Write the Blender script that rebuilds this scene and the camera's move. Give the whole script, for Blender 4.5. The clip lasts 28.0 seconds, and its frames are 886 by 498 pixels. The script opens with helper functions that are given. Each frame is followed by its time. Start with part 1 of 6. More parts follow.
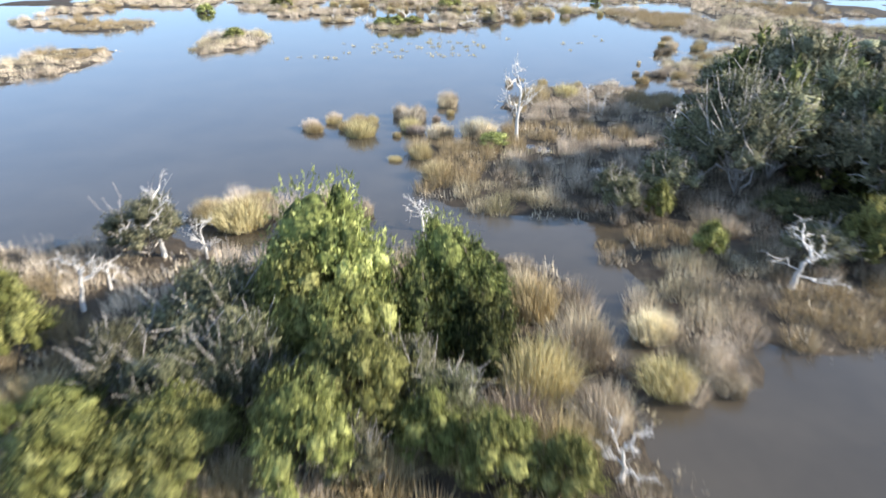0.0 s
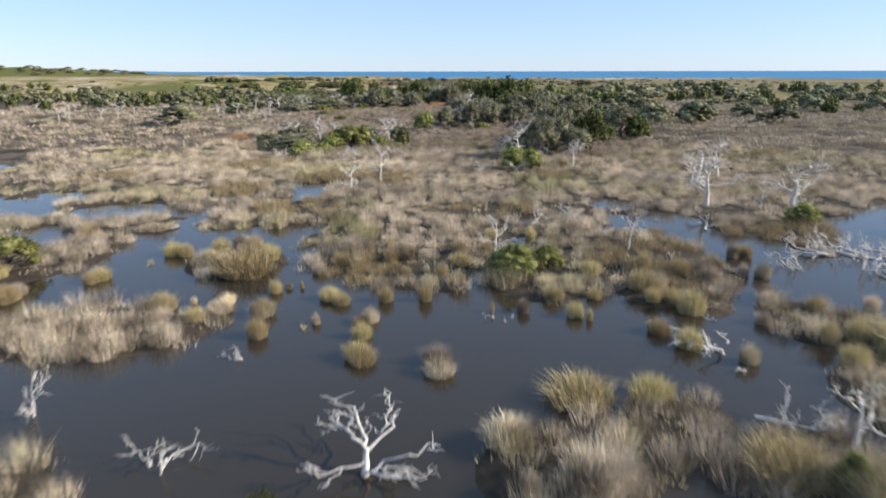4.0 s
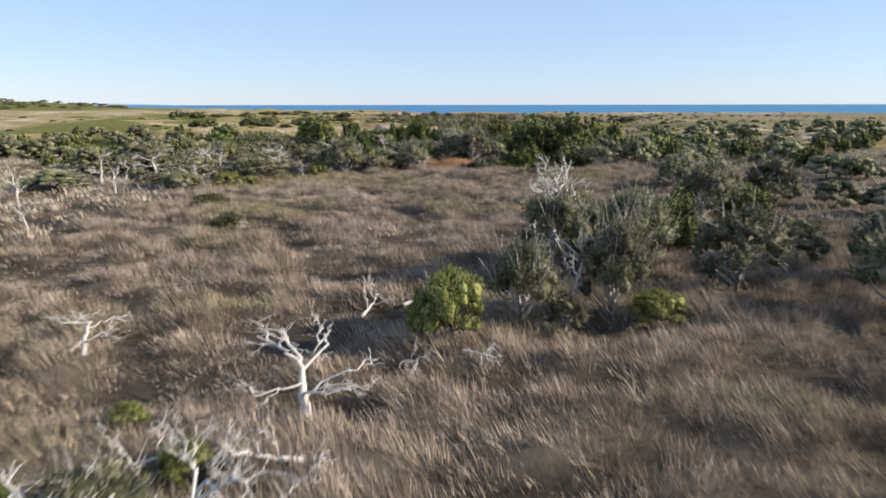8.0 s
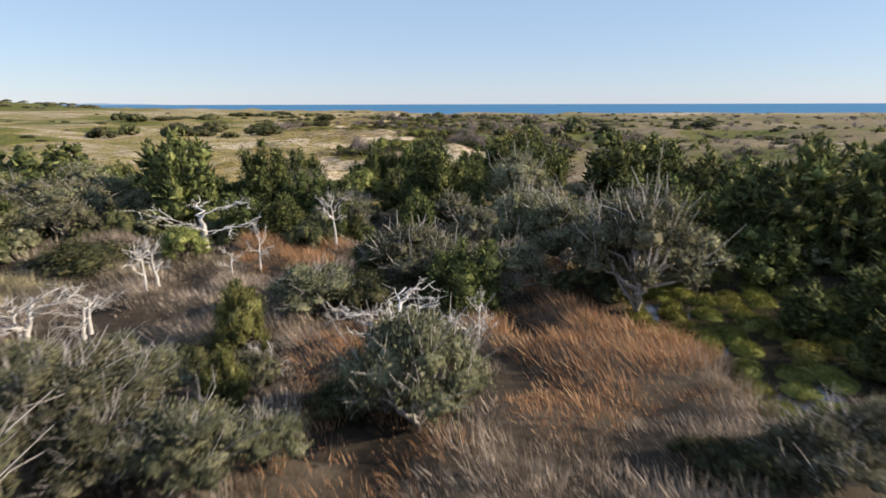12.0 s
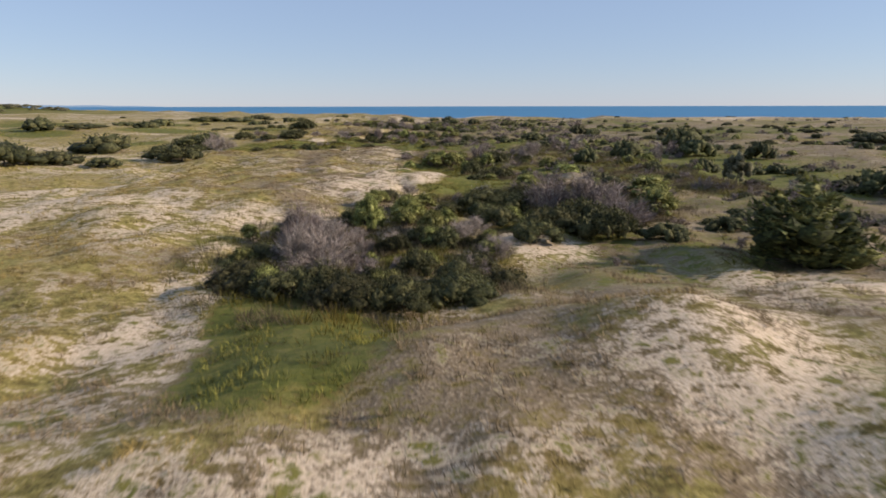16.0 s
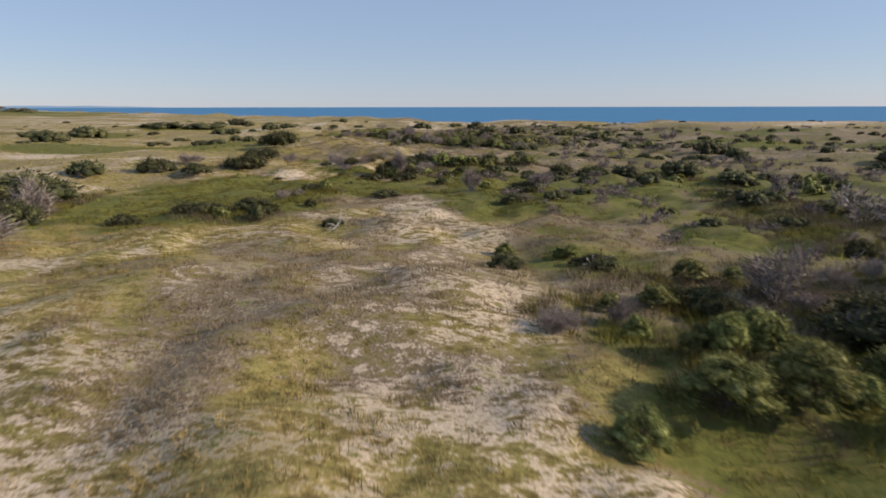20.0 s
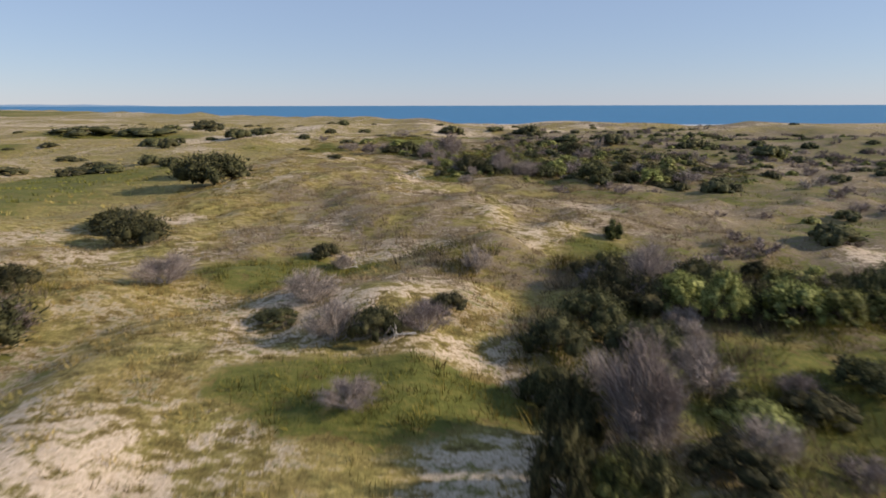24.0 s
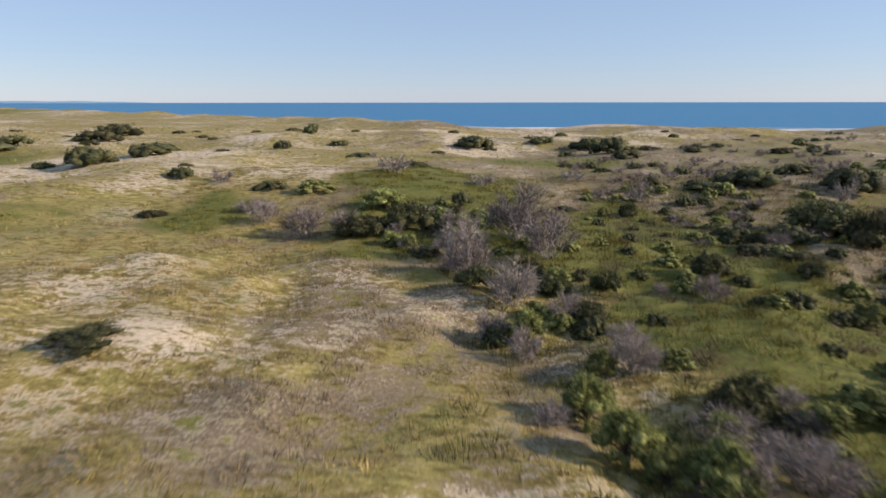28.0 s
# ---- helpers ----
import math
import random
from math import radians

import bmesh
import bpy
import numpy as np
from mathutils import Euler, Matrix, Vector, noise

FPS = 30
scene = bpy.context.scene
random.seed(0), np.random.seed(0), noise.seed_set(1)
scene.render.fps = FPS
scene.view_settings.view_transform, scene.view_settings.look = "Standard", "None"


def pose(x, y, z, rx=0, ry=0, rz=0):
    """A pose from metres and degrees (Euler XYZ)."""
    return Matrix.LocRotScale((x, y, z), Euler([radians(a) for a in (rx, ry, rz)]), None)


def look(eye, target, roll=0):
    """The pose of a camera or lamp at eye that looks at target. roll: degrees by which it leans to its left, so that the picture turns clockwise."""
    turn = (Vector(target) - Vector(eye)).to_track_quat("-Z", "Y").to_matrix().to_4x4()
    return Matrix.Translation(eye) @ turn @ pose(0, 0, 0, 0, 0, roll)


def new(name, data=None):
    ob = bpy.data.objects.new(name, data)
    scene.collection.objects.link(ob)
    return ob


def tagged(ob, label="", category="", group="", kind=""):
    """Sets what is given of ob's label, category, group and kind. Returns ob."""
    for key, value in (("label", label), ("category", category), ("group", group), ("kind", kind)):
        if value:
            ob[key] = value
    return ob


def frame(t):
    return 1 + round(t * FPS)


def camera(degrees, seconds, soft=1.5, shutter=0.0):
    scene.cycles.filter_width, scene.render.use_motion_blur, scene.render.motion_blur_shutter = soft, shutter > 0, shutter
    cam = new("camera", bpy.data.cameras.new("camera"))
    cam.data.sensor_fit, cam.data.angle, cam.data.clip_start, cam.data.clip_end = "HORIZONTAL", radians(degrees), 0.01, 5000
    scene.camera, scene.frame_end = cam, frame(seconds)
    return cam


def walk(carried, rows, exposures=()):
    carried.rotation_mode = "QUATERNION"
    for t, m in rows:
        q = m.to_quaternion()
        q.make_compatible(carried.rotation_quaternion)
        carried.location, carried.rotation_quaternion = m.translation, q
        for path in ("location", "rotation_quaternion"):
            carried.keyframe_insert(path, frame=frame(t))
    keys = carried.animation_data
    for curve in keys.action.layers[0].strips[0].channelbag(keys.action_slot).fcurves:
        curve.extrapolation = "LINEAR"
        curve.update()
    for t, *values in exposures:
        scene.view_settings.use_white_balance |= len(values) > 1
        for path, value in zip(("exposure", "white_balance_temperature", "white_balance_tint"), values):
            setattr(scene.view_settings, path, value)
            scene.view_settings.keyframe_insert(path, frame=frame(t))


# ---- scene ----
# ---- camera path ----
PATH = [
    (0.0, -0.00, -0.00, 10.29, 63.18, 0.11, 0.10),
    (0.5, -0.36, 9.31, 10.20, 62.82, 0.10, 0.07),
    (1.0, -0.71, 18.62, 10.10, 61.23, 0.10, 0.02),
    (1.5, -1.09, 27.99, 10.02, 59.29, 0.10, -0.02),
    (2.0, -1.49, 37.39, 9.96, 60.17, 0.10, -0.06),
    (2.5, -1.93, 46.78, 9.95, 63.50, 0.11, -0.05),
    (3.0, -2.38, 56.16, 9.91, 66.85, 0.11, -0.03),
    (3.5, -2.82, 65.56, 9.88, 70.45, 0.10, -0.02),
    (4.0, -3.27, 74.93, 9.84, 73.93, 0.10, -0.01),
    (4.5, -3.73, 84.25, 9.81, 76.64, 0.10, -0.01),
    (5.0, -4.17, 93.58, 9.79, 76.65, 0.10, -0.01),
    (5.5, -4.58, 102.92, 9.77, 76.69, 0.10, 0.00),
    (6.0, -4.97, 112.26, 9.74, 76.73, 0.10, 0.01),
    (6.5, -5.34, 121.60, 9.72, 76.79, 0.10, 0.03),
    (7.0, -5.69, 130.94, 9.72, 76.80, 0.10, 0.05),
    (7.5, -6.02, 140.30, 9.75, 76.76, 0.08, 0.05),
    (8.0, -6.37, 149.71, 9.82, 76.82, 0.08, 0.04),
    (8.5, -6.75, 159.16, 9.89, 76.87, 0.08, 0.03),
    (9.0, -7.18, 168.66, 9.92, 76.85, 0.09, 0.01),
    (9.5, -7.65, 178.21, 9.92, 76.83, 0.10, -0.01),
    (10.0, -8.17, 187.79, 9.91, 76.80, 0.11, -0.01),
    (10.5, -8.72, 197.40, 9.90, 76.84, 0.12, -0.01),
    (11.0, -9.29, 206.95, 9.88, 76.85, 0.12, -0.01),
    (11.5, -9.86, 216.42, 9.84, 76.86, 0.13, -0.01),
    (12.0, -10.39, 225.82, 9.74, 76.77, 0.13, -0.01),
    (12.5, -10.94, 235.20, 9.62, 76.87, 0.12, -0.02),
    (13.0, -11.56, 244.60, 9.52, 76.96, 0.11, -0.02),
    (13.5, -12.26, 254.02, 9.41, 76.98, 0.11, -0.03),
    (14.0, -13.04, 263.46, 9.34, 76.99, 0.12, -0.05),
    (14.5, -13.89, 272.94, 9.31, 76.88, 0.12, -0.06),
    (15.0, -14.83, 282.45, 9.38, 76.80, 0.12, -0.07),
    (15.5, -15.81, 291.98, 9.58, 76.90, 0.11, -0.08),
    (16.0, -16.87, 301.48, 9.82, 76.95, 0.10, -0.06),
    (16.5, -18.01, 310.93, 10.04, 77.08, 0.08, -0.03),
    (17.0, -19.20, 320.31, 10.20, 77.00, 0.06, 0.02),
    (17.5, -20.44, 329.66, 10.32, 76.96, 0.06, 0.06),
    (18.0, -21.71, 338.97, 10.41, 76.99, 0.09, 0.06),
    (18.5, -23.02, 348.22, 10.45, 76.98, 0.11, 0.04),
    (19.0, -24.38, 357.42, 10.46, 76.98, 0.12, 0.01),
    (19.5, -25.81, 366.59, 10.43, 77.02, 0.11, -0.00),
    (20.0, -27.28, 375.76, 10.40, 77.00, 0.09, -0.03),
    (20.5, -28.83, 384.95, 10.35, 77.06, 0.08, -0.04),
    (21.0, -30.45, 394.11, 10.27, 77.08, 0.07, -0.02),
    (21.5, -32.05, 403.28, 10.17, 76.97, 0.08, -0.01),
    (22.0, -33.56, 412.50, 10.10, 76.97, 0.09, -0.02),
    (22.5, -34.98, 421.76, 10.05, 76.95, 0.10, -0.04),
    (23.0, -36.32, 431.06, 10.01, 76.93, 0.11, -0.05),
    (23.5, -37.57, 440.40, 9.98, 76.89, 0.12, -0.03),
    (24.0, -38.73, 449.77, 9.95, 76.88, 0.11, 0.04),
    (24.5, -39.71, 459.17, 9.90, 76.83, 0.10, 0.11),
    (25.0, -40.50, 468.57, 9.86, 76.80, 0.10, 0.15),
    (25.5, -41.10, 477.89, 9.84, 76.76, 0.10, 0.13),
    (26.0, -41.60, 487.16, 9.85, 76.77, 0.11, 0.10),
    (26.5, -41.98, 496.40, 9.90, 76.73, 0.10, 0.06),
    (27.0, -42.28, 505.59, 9.97, 76.67, 0.09, -0.01),
    (27.5, -42.56, 514.77, 10.03, 76.59, 0.07, -0.09),
    (28.0, -42.87, 523.97, 10.09, 76.60, 0.06, -0.15),
]
cam = camera(71.0, 28.0, soft=1.65, shutter=0.25)
EXPOSURES = [(0.0, 1.5, 6200, 9), (1.5, 1.72, 6250, 8), (3.0, 1.58, 6250, 9), (3.7, 0.94, 6350, 10), (4.5, 0.41, 6400, 10), (6.5, 0.45, 6600, 12),
             (8.0, 0.6, 6650, 12), (12.5, 0.45, 6900, 13), (14.5, 0.52, 7000, 15), (15.0, 0.33, 6950, 16),
             (16.0, 0.17, 6850, 16), (17.0, 0.28, 6850, 16), (18.0, 0.15, 6850, 16), (19.0, 0.02, 6850, 16), (21.0, 0.1, 6850, 16), (24.0, 0.1, 6820, 16), (27.0, 0.2, 6740, 16), (28.0, 0.27, 6740, 15)]
walk(cam, [(t, pose(x, y, z, rx, ry, rz)) for t, x, y, z, rx, ry, rz in PATH], EXPOSURES)

# ---- daylight ----
SUN_ELEVATION, SUN_AZIMUTH = 24.0, 96.0   # azimuth clockwise from +y
sky_world = bpy.data.worlds.new("sky")
scene.world = sky_world
sky_world.use_nodes = True
wn = sky_world.node_tree.nodes
sky_node = wn.new("ShaderNodeTexSky")
sky_node.sky_type = "NISHITA"
sky_node.sun_disc = False
sky_node.sun_elevation = radians(SUN_ELEVATION)
sky_node.sun_rotation = radians(SUN_AZIMUTH)
sky_node.air_density, sky_node.dust_density, sky_node.ozone_density = 1.0, 0.1, 3.0
sky_node.altitude = 600
wn["Background"].inputs["Strength"].default_value = 0.095
haze = wn.new("ShaderNodeMix")      # thin pale haze over the whole sky
haze.data_type = "RGBA"
haze.inputs["Factor"].default_value = 0.55
haze.inputs["B"].default_value = (3.7, 5.2, 7.8, 1)
sky_world.node_tree.links.new(sky_node.outputs["Color"], haze.inputs["A"])
sky_world.node_tree.links.new(haze.outputs["Result"], wn["Background"].inputs["Color"])
sun = new("sun", bpy.data.lights.new("sun", "SUN"))
sun.data.energy, sun.data.angle, sun.data.color = 5.0, radians(0.55), (1.0, 0.90, 0.755)
az, el = radians(SUN_AZIMUTH), radians(SUN_ELEVATION)
toward = Vector((math.sin(az) * math.cos(el), math.cos(az) * math.cos(el), math.sin(el)))
sun.matrix_world = look(toward * 300, (0, 0, 0))

# ---- materials ----
rng = np.random.default_rng(7)


def material(name):
    mat = bpy.data.materials.new(name)
    mat.use_nodes = True
    nt = mat.node_tree
    bsdf = nt.nodes["Principled BSDF"]
    return mat, nt, bsdf


def node(nt, kind, **inputs):
    n = nt.nodes.new(kind)
    for key, value in inputs.items():
        n.inputs[key.replace("_", " ")].default_value = value
    return n


def ramp(nt, fac, stops):
    r = nt.nodes.new("ShaderNodeValToRGB")
    while len(r.color_ramp.elements) < len(stops):
        r.color_ramp.elements.new(0.5)
    for e, (p, c) in zip(r.color_ramp.elements, stops):
        e.position, e.color = p, (*c, 1)
    nt.links.new(fac, r.inputs["Fac"])
    return r.outputs["Color"]


def mix(nt, fac, a, b, blend="MIX"):
    m = nt.nodes.new("ShaderNodeMix")
    m.data_type, m.blend_type = "RGBA", blend
    for sock, value in ((m.inputs["Factor"], fac), (m.inputs["A"], a), (m.inputs["B"], b)):
        if isinstance(value, (int, float)):
            sock.default_value = value
        elif isinstance(value, tuple):
            sock.default_value = (*value, 1)
        else:
            nt.links.new(value, sock)
    return m.outputs["Result"]


def noise_out(nt, scale, detail=4.0, rough=0.6, coords="Object", stretch=None):
    tc = nt.nodes.new("ShaderNodeTexCoord")
    src = tc.outputs[coords]
    if stretch:
        mp = nt.nodes.new("ShaderNodeMapping")
        mp.inputs["Scale"].default_value = stretch
        nt.links.new(src, mp.inputs["Vector"])
        src = mp.outputs["Vector"]
    n = node(nt, "ShaderNodeTexNoise", Scale=scale, Detail=detail, Roughness=rough)
    nt.links.new(src, n.inputs["Vector"])
    return n.outputs["Fac"]


def maths(nt, op, a, b=0.0, clamp=False):
    m = nt.nodes.new("ShaderNodeMath")
    m.operation, m.use_clamp = op, clamp
    for sock, value in ((m.inputs[0], a), (m.inputs[1], b)):
        if isinstance(value, (int, float)):
            sock.default_value = value
        else:
            nt.links.new(value, sock)
    return m.outputs[0]


def bump(nt, bsdf, height, strength, distance):
    b = node(nt, "ShaderNodeBump", Strength=strength, Distance=distance)
    nt.links.new(height, b.inputs["Height"])
    nt.links.new(b.outputs["Normal"], bsdf.inputs["Normal"])


def plant(name, stops, rough=0.75, glow=0.16, patch=0.12, tints=None, clump=0.0, leafy=False):
    """Leaves or blades: colour by blade, patches of tint across the land, light that passes through."""
    mat, nt, bsdf = material(name)
    geo = nt.nodes.new("ShaderNodeNewGeometry")
    info = nt.nodes.new("ShaderNodeObjectInfo")
    col = ramp(nt, geo.outputs["Random Per Island"], stops)
    if tints:
        n = node(nt, "ShaderNodeTexNoise", Scale=patch, Detail=3.0, Roughness=0.6)
        nt.links.new(geo.outputs["Position"], n.inputs["Vector"])
        col = mix(nt, 0.75, col, ramp(nt, n.outputs["Fac"], tints), "MULTIPLY")
    # tone by clump; its dark end also paints the shade of hollows into the colour
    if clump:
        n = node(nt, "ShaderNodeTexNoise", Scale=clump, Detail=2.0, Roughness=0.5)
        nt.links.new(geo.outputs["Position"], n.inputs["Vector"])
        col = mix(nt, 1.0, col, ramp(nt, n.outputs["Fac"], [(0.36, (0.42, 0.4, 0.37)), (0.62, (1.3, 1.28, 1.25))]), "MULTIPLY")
    # shade among leaves put into the colour: bump hollows dark, raised parts light
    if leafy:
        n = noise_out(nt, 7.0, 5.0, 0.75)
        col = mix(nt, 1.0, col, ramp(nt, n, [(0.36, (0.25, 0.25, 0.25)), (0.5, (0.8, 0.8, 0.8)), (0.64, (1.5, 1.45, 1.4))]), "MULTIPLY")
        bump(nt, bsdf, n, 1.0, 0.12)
    hsv = node(nt, "ShaderNodeHueSaturation", Saturation=1.0, Fac=1.0)
    nt.links.new(maths(nt, "ADD", maths(nt, "MULTIPLY", info.outputs["Random"], 0.5), 0.75), hsv.inputs["Value"])
    nt.links.new(maths(nt, "ADD", maths(nt, "MULTIPLY", info.outputs["Random"], 0.03), 0.485), hsv.inputs["Hue"])
    nt.links.new(col, hsv.inputs["Color"])
    col = hsv.outputs["Color"]
    nt.links.new(col, bsdf.inputs["Base Color"])
    bsdf.inputs["Roughness"].default_value = rough
    bsdf.inputs["Specular IOR Level"].default_value = 0.25
    tr = nt.nodes.new("ShaderNodeBsdfTranslucent")
    nt.links.new(col, tr.inputs["Color"])
    ms = node(nt, "ShaderNodeMixShader", Fac=glow)
    nt.links.new(bsdf.outputs["BSDF"], ms.inputs[1])
    nt.links.new(tr.outputs["BSDF"], ms.inputs[2])
    nt.links.new(ms.outputs["Shader"], nt.nodes["Material Output"].inputs["Surface"])
    return mat


WHITE_TO_GREY = [(0.35, (1.0, 1.0, 1.0)), (0.5, (0.8, 0.78, 0.78)), (0.65, (0.62, 0.6, 0.6))]
M = {}
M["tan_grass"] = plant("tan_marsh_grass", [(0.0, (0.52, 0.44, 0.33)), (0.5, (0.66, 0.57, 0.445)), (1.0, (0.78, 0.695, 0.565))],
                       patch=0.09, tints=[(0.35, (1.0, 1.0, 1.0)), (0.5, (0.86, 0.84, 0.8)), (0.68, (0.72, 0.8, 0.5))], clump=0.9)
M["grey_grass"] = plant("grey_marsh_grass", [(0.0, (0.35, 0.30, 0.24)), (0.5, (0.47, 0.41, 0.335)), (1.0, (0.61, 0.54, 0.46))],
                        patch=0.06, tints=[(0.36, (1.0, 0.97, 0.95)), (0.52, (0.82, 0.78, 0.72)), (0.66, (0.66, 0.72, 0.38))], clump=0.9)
M["gold_grass"] = plant("gold_green_tussock_grass", [(0.0, (0.22, 0.17, 0.08)), (0.5, (0.41, 0.33, 0.165)), (1.0, (0.60, 0.50, 0.30))])
M["rust_grass"] = plant("rust_red_grass", [(0.0, (0.29, 0.15, 0.075)), (0.5, (0.44, 0.25, 0.13)), (1.0, (0.57, 0.39, 0.21))])
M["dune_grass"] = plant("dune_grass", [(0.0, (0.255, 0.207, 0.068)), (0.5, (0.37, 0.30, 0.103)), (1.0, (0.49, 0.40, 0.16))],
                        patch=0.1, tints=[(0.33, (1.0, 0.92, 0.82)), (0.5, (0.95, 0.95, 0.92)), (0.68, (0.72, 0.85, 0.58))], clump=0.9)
M["brown_grass"] = plant("brown_dune_herb", [(0.0, (0.125, 0.094, 0.052)), (0.5, (0.235, 0.177, 0.098)), (1.0, (0.36, 0.275, 0.16))])
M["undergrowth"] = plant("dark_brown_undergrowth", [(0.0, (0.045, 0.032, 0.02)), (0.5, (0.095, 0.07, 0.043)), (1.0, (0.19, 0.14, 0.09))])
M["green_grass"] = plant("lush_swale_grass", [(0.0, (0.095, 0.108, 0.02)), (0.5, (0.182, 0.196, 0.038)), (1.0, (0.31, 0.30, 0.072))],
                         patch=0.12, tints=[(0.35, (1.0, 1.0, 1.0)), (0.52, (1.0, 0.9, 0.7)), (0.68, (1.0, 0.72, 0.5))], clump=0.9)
M["mound_grass"] = plant("green_marsh_mat", [(0.0, (0.075, 0.088, 0.02)), (0.5, (0.14, 0.155, 0.035)), (1.0, (0.235, 0.235, 0.065))],
                         patch=0.3, tints=[(0.4, (1.0, 1.0, 1.0)), (0.6, (1.0, 0.85, 0.6))])
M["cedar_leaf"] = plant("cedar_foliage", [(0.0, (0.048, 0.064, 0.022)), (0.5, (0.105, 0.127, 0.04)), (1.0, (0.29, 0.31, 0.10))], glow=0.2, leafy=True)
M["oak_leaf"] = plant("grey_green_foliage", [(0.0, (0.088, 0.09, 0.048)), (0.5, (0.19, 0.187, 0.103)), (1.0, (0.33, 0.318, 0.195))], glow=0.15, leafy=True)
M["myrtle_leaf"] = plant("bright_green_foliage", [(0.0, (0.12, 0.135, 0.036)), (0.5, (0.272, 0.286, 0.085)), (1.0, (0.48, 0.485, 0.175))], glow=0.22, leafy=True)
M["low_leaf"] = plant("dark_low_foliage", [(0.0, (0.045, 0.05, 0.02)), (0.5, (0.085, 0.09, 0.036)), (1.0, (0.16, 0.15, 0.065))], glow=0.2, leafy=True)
M["twig"] = plant("bare_grey_twigs", [(0.0, (0.11, 0.085, 0.07)), (0.5, (0.235, 0.19, 0.165)), (1.0, (0.42, 0.352, 0.315))], glow=0.0)


def bark(name, dark, light, scale):
    mat, nt, bsdf = material(name)
    n = noise_out(nt, scale, 6.0, 0.7, stretch=(1, 1, 0.2))
    nt.links.new(ramp(nt, n, [(0.3, dark), (0.6, light)]), bsdf.inputs["Base Color"])
    bsdf.inputs["Roughness"].default_value = 0.85
    bump(nt, bsdf, n, 0.5, 0.02)
    return mat


M["bark"] = bark("brown_bark", (0.05, 0.04, 0.03), (0.16, 0.13, 0.10), 14)
M["grey_bark"] = bark("lichen_grey_bark", (0.18, 0.16, 0.145), (0.46, 0.42, 0.385), 12)
M["dead_wood"] = bark("sun_bleached_wood", (0.30, 0.275, 0.25), (0.70, 0.66, 0.61), 9)


def ground_material():
    mat, nt, bsdf = material("marsh_and_dune_ground")
    at = {}
    for key in ("sand", "green", "marsh", "brown", "straw"):
        a = nt.nodes.new("ShaderNodeAttribute")
        a.attribute_name = key
        at[key] = a.outputs["Fac"]
    big = noise_out(nt, 0.35, 6.0, 0.65)
    mid = noise_out(nt, 1.7, 5.0, 0.7, stretch=(0.75, 1.25, 1))
    fine = noise_out(nt, 9.0, 4.0, 0.7)
    thatch = ramp(nt, fine, [(0.3, (0.165, 0.13, 0.05)), (0.5, (0.285, 0.23, 0.09)), (0.72, (0.41, 0.335, 0.15))])
    thatch = mix(nt, 0.5, thatch, ramp(nt, big, [(0.38, (0.72, 0.82, 0.5)), (0.62, (1.2, 1.0, 0.85))]), "MULTIPLY")
    # thatch mottle; its darks also stand in for shadows beside the tufts
    thatch = mix(nt, 0.85, thatch, ramp(nt, mid, [(0.36, (0.36, 0.33, 0.28)), (0.5, (0.95, 0.95, 0.9)), (0.63, (1.5, 1.42, 1.4))]), "MULTIPLY")
    herb = ramp(nt, fine, [(0.3, (0.09, 0.066, 0.042)), (0.5, (0.19, 0.143, 0.09)), (0.72, (0.36, 0.285, 0.195))])
    sand = ramp(nt, fine, [(0.3, (0.40, 0.305, 0.21)), (0.5, (0.56, 0.445, 0.32)), (0.72, (0.69, 0.575, 0.44))])
    lush = ramp(nt, mid, [(0.3, (0.05, 0.058, 0.012)), (0.5, (0.115, 0.122, 0.026)), (0.72, (0.21, 0.175, 0.05))])
    mud = ramp(nt, mid, [(0.3, (0.022, 0.017, 0.012)), (0.7, (0.075, 0.057, 0.039))])

    def spread(value, sharp=3.0, rough=1.0):
        wob = maths(nt, "ADD", maths(nt, "MULTIPLY", mid, 3.4), maths(nt, "MULTIPLY", fine, 1.2))
        wob = maths(nt, "ADD", wob, maths(nt, "MULTIPLY", big, 3.0))
        v = maths(nt, "ADD", value, maths(nt, "MULTIPLY", maths(nt, "SUBTRACT", wob, 3.8), rough))
        return maths(nt, "ADD", maths(nt, "MULTIPLY", maths(nt, "SUBTRACT", v, 0.5), sharp), 0.5, True)
    col = mix(nt, spread(at["brown"], 2.2, 1.0), thatch, herb)
    col = mix(nt, spread(at["sand"], 2.6, 1.15), col, sand)
    col = mix(nt, spread(at["green"]), col, lush)
    litter = ramp(nt, fine, [(0.3, (0.15, 0.115, 0.078)), (0.7, (0.33, 0.265, 0.19))])
    col = mix(nt, at["marsh"], col, mix(nt, at["straw"], mud, litter))
    nt.links.new(col, bsdf.inputs["Base Color"])
    bsdf.inputs["Roughness"].default_value = 0.92
    bsdf.inputs["Specular IOR Level"].default_value = 0.2
    bump(nt, bsdf, maths(nt, "ADD", mid, maths(nt, "MULTIPLY", fine, 0.35)), 0.8, 0.12)
    return mat


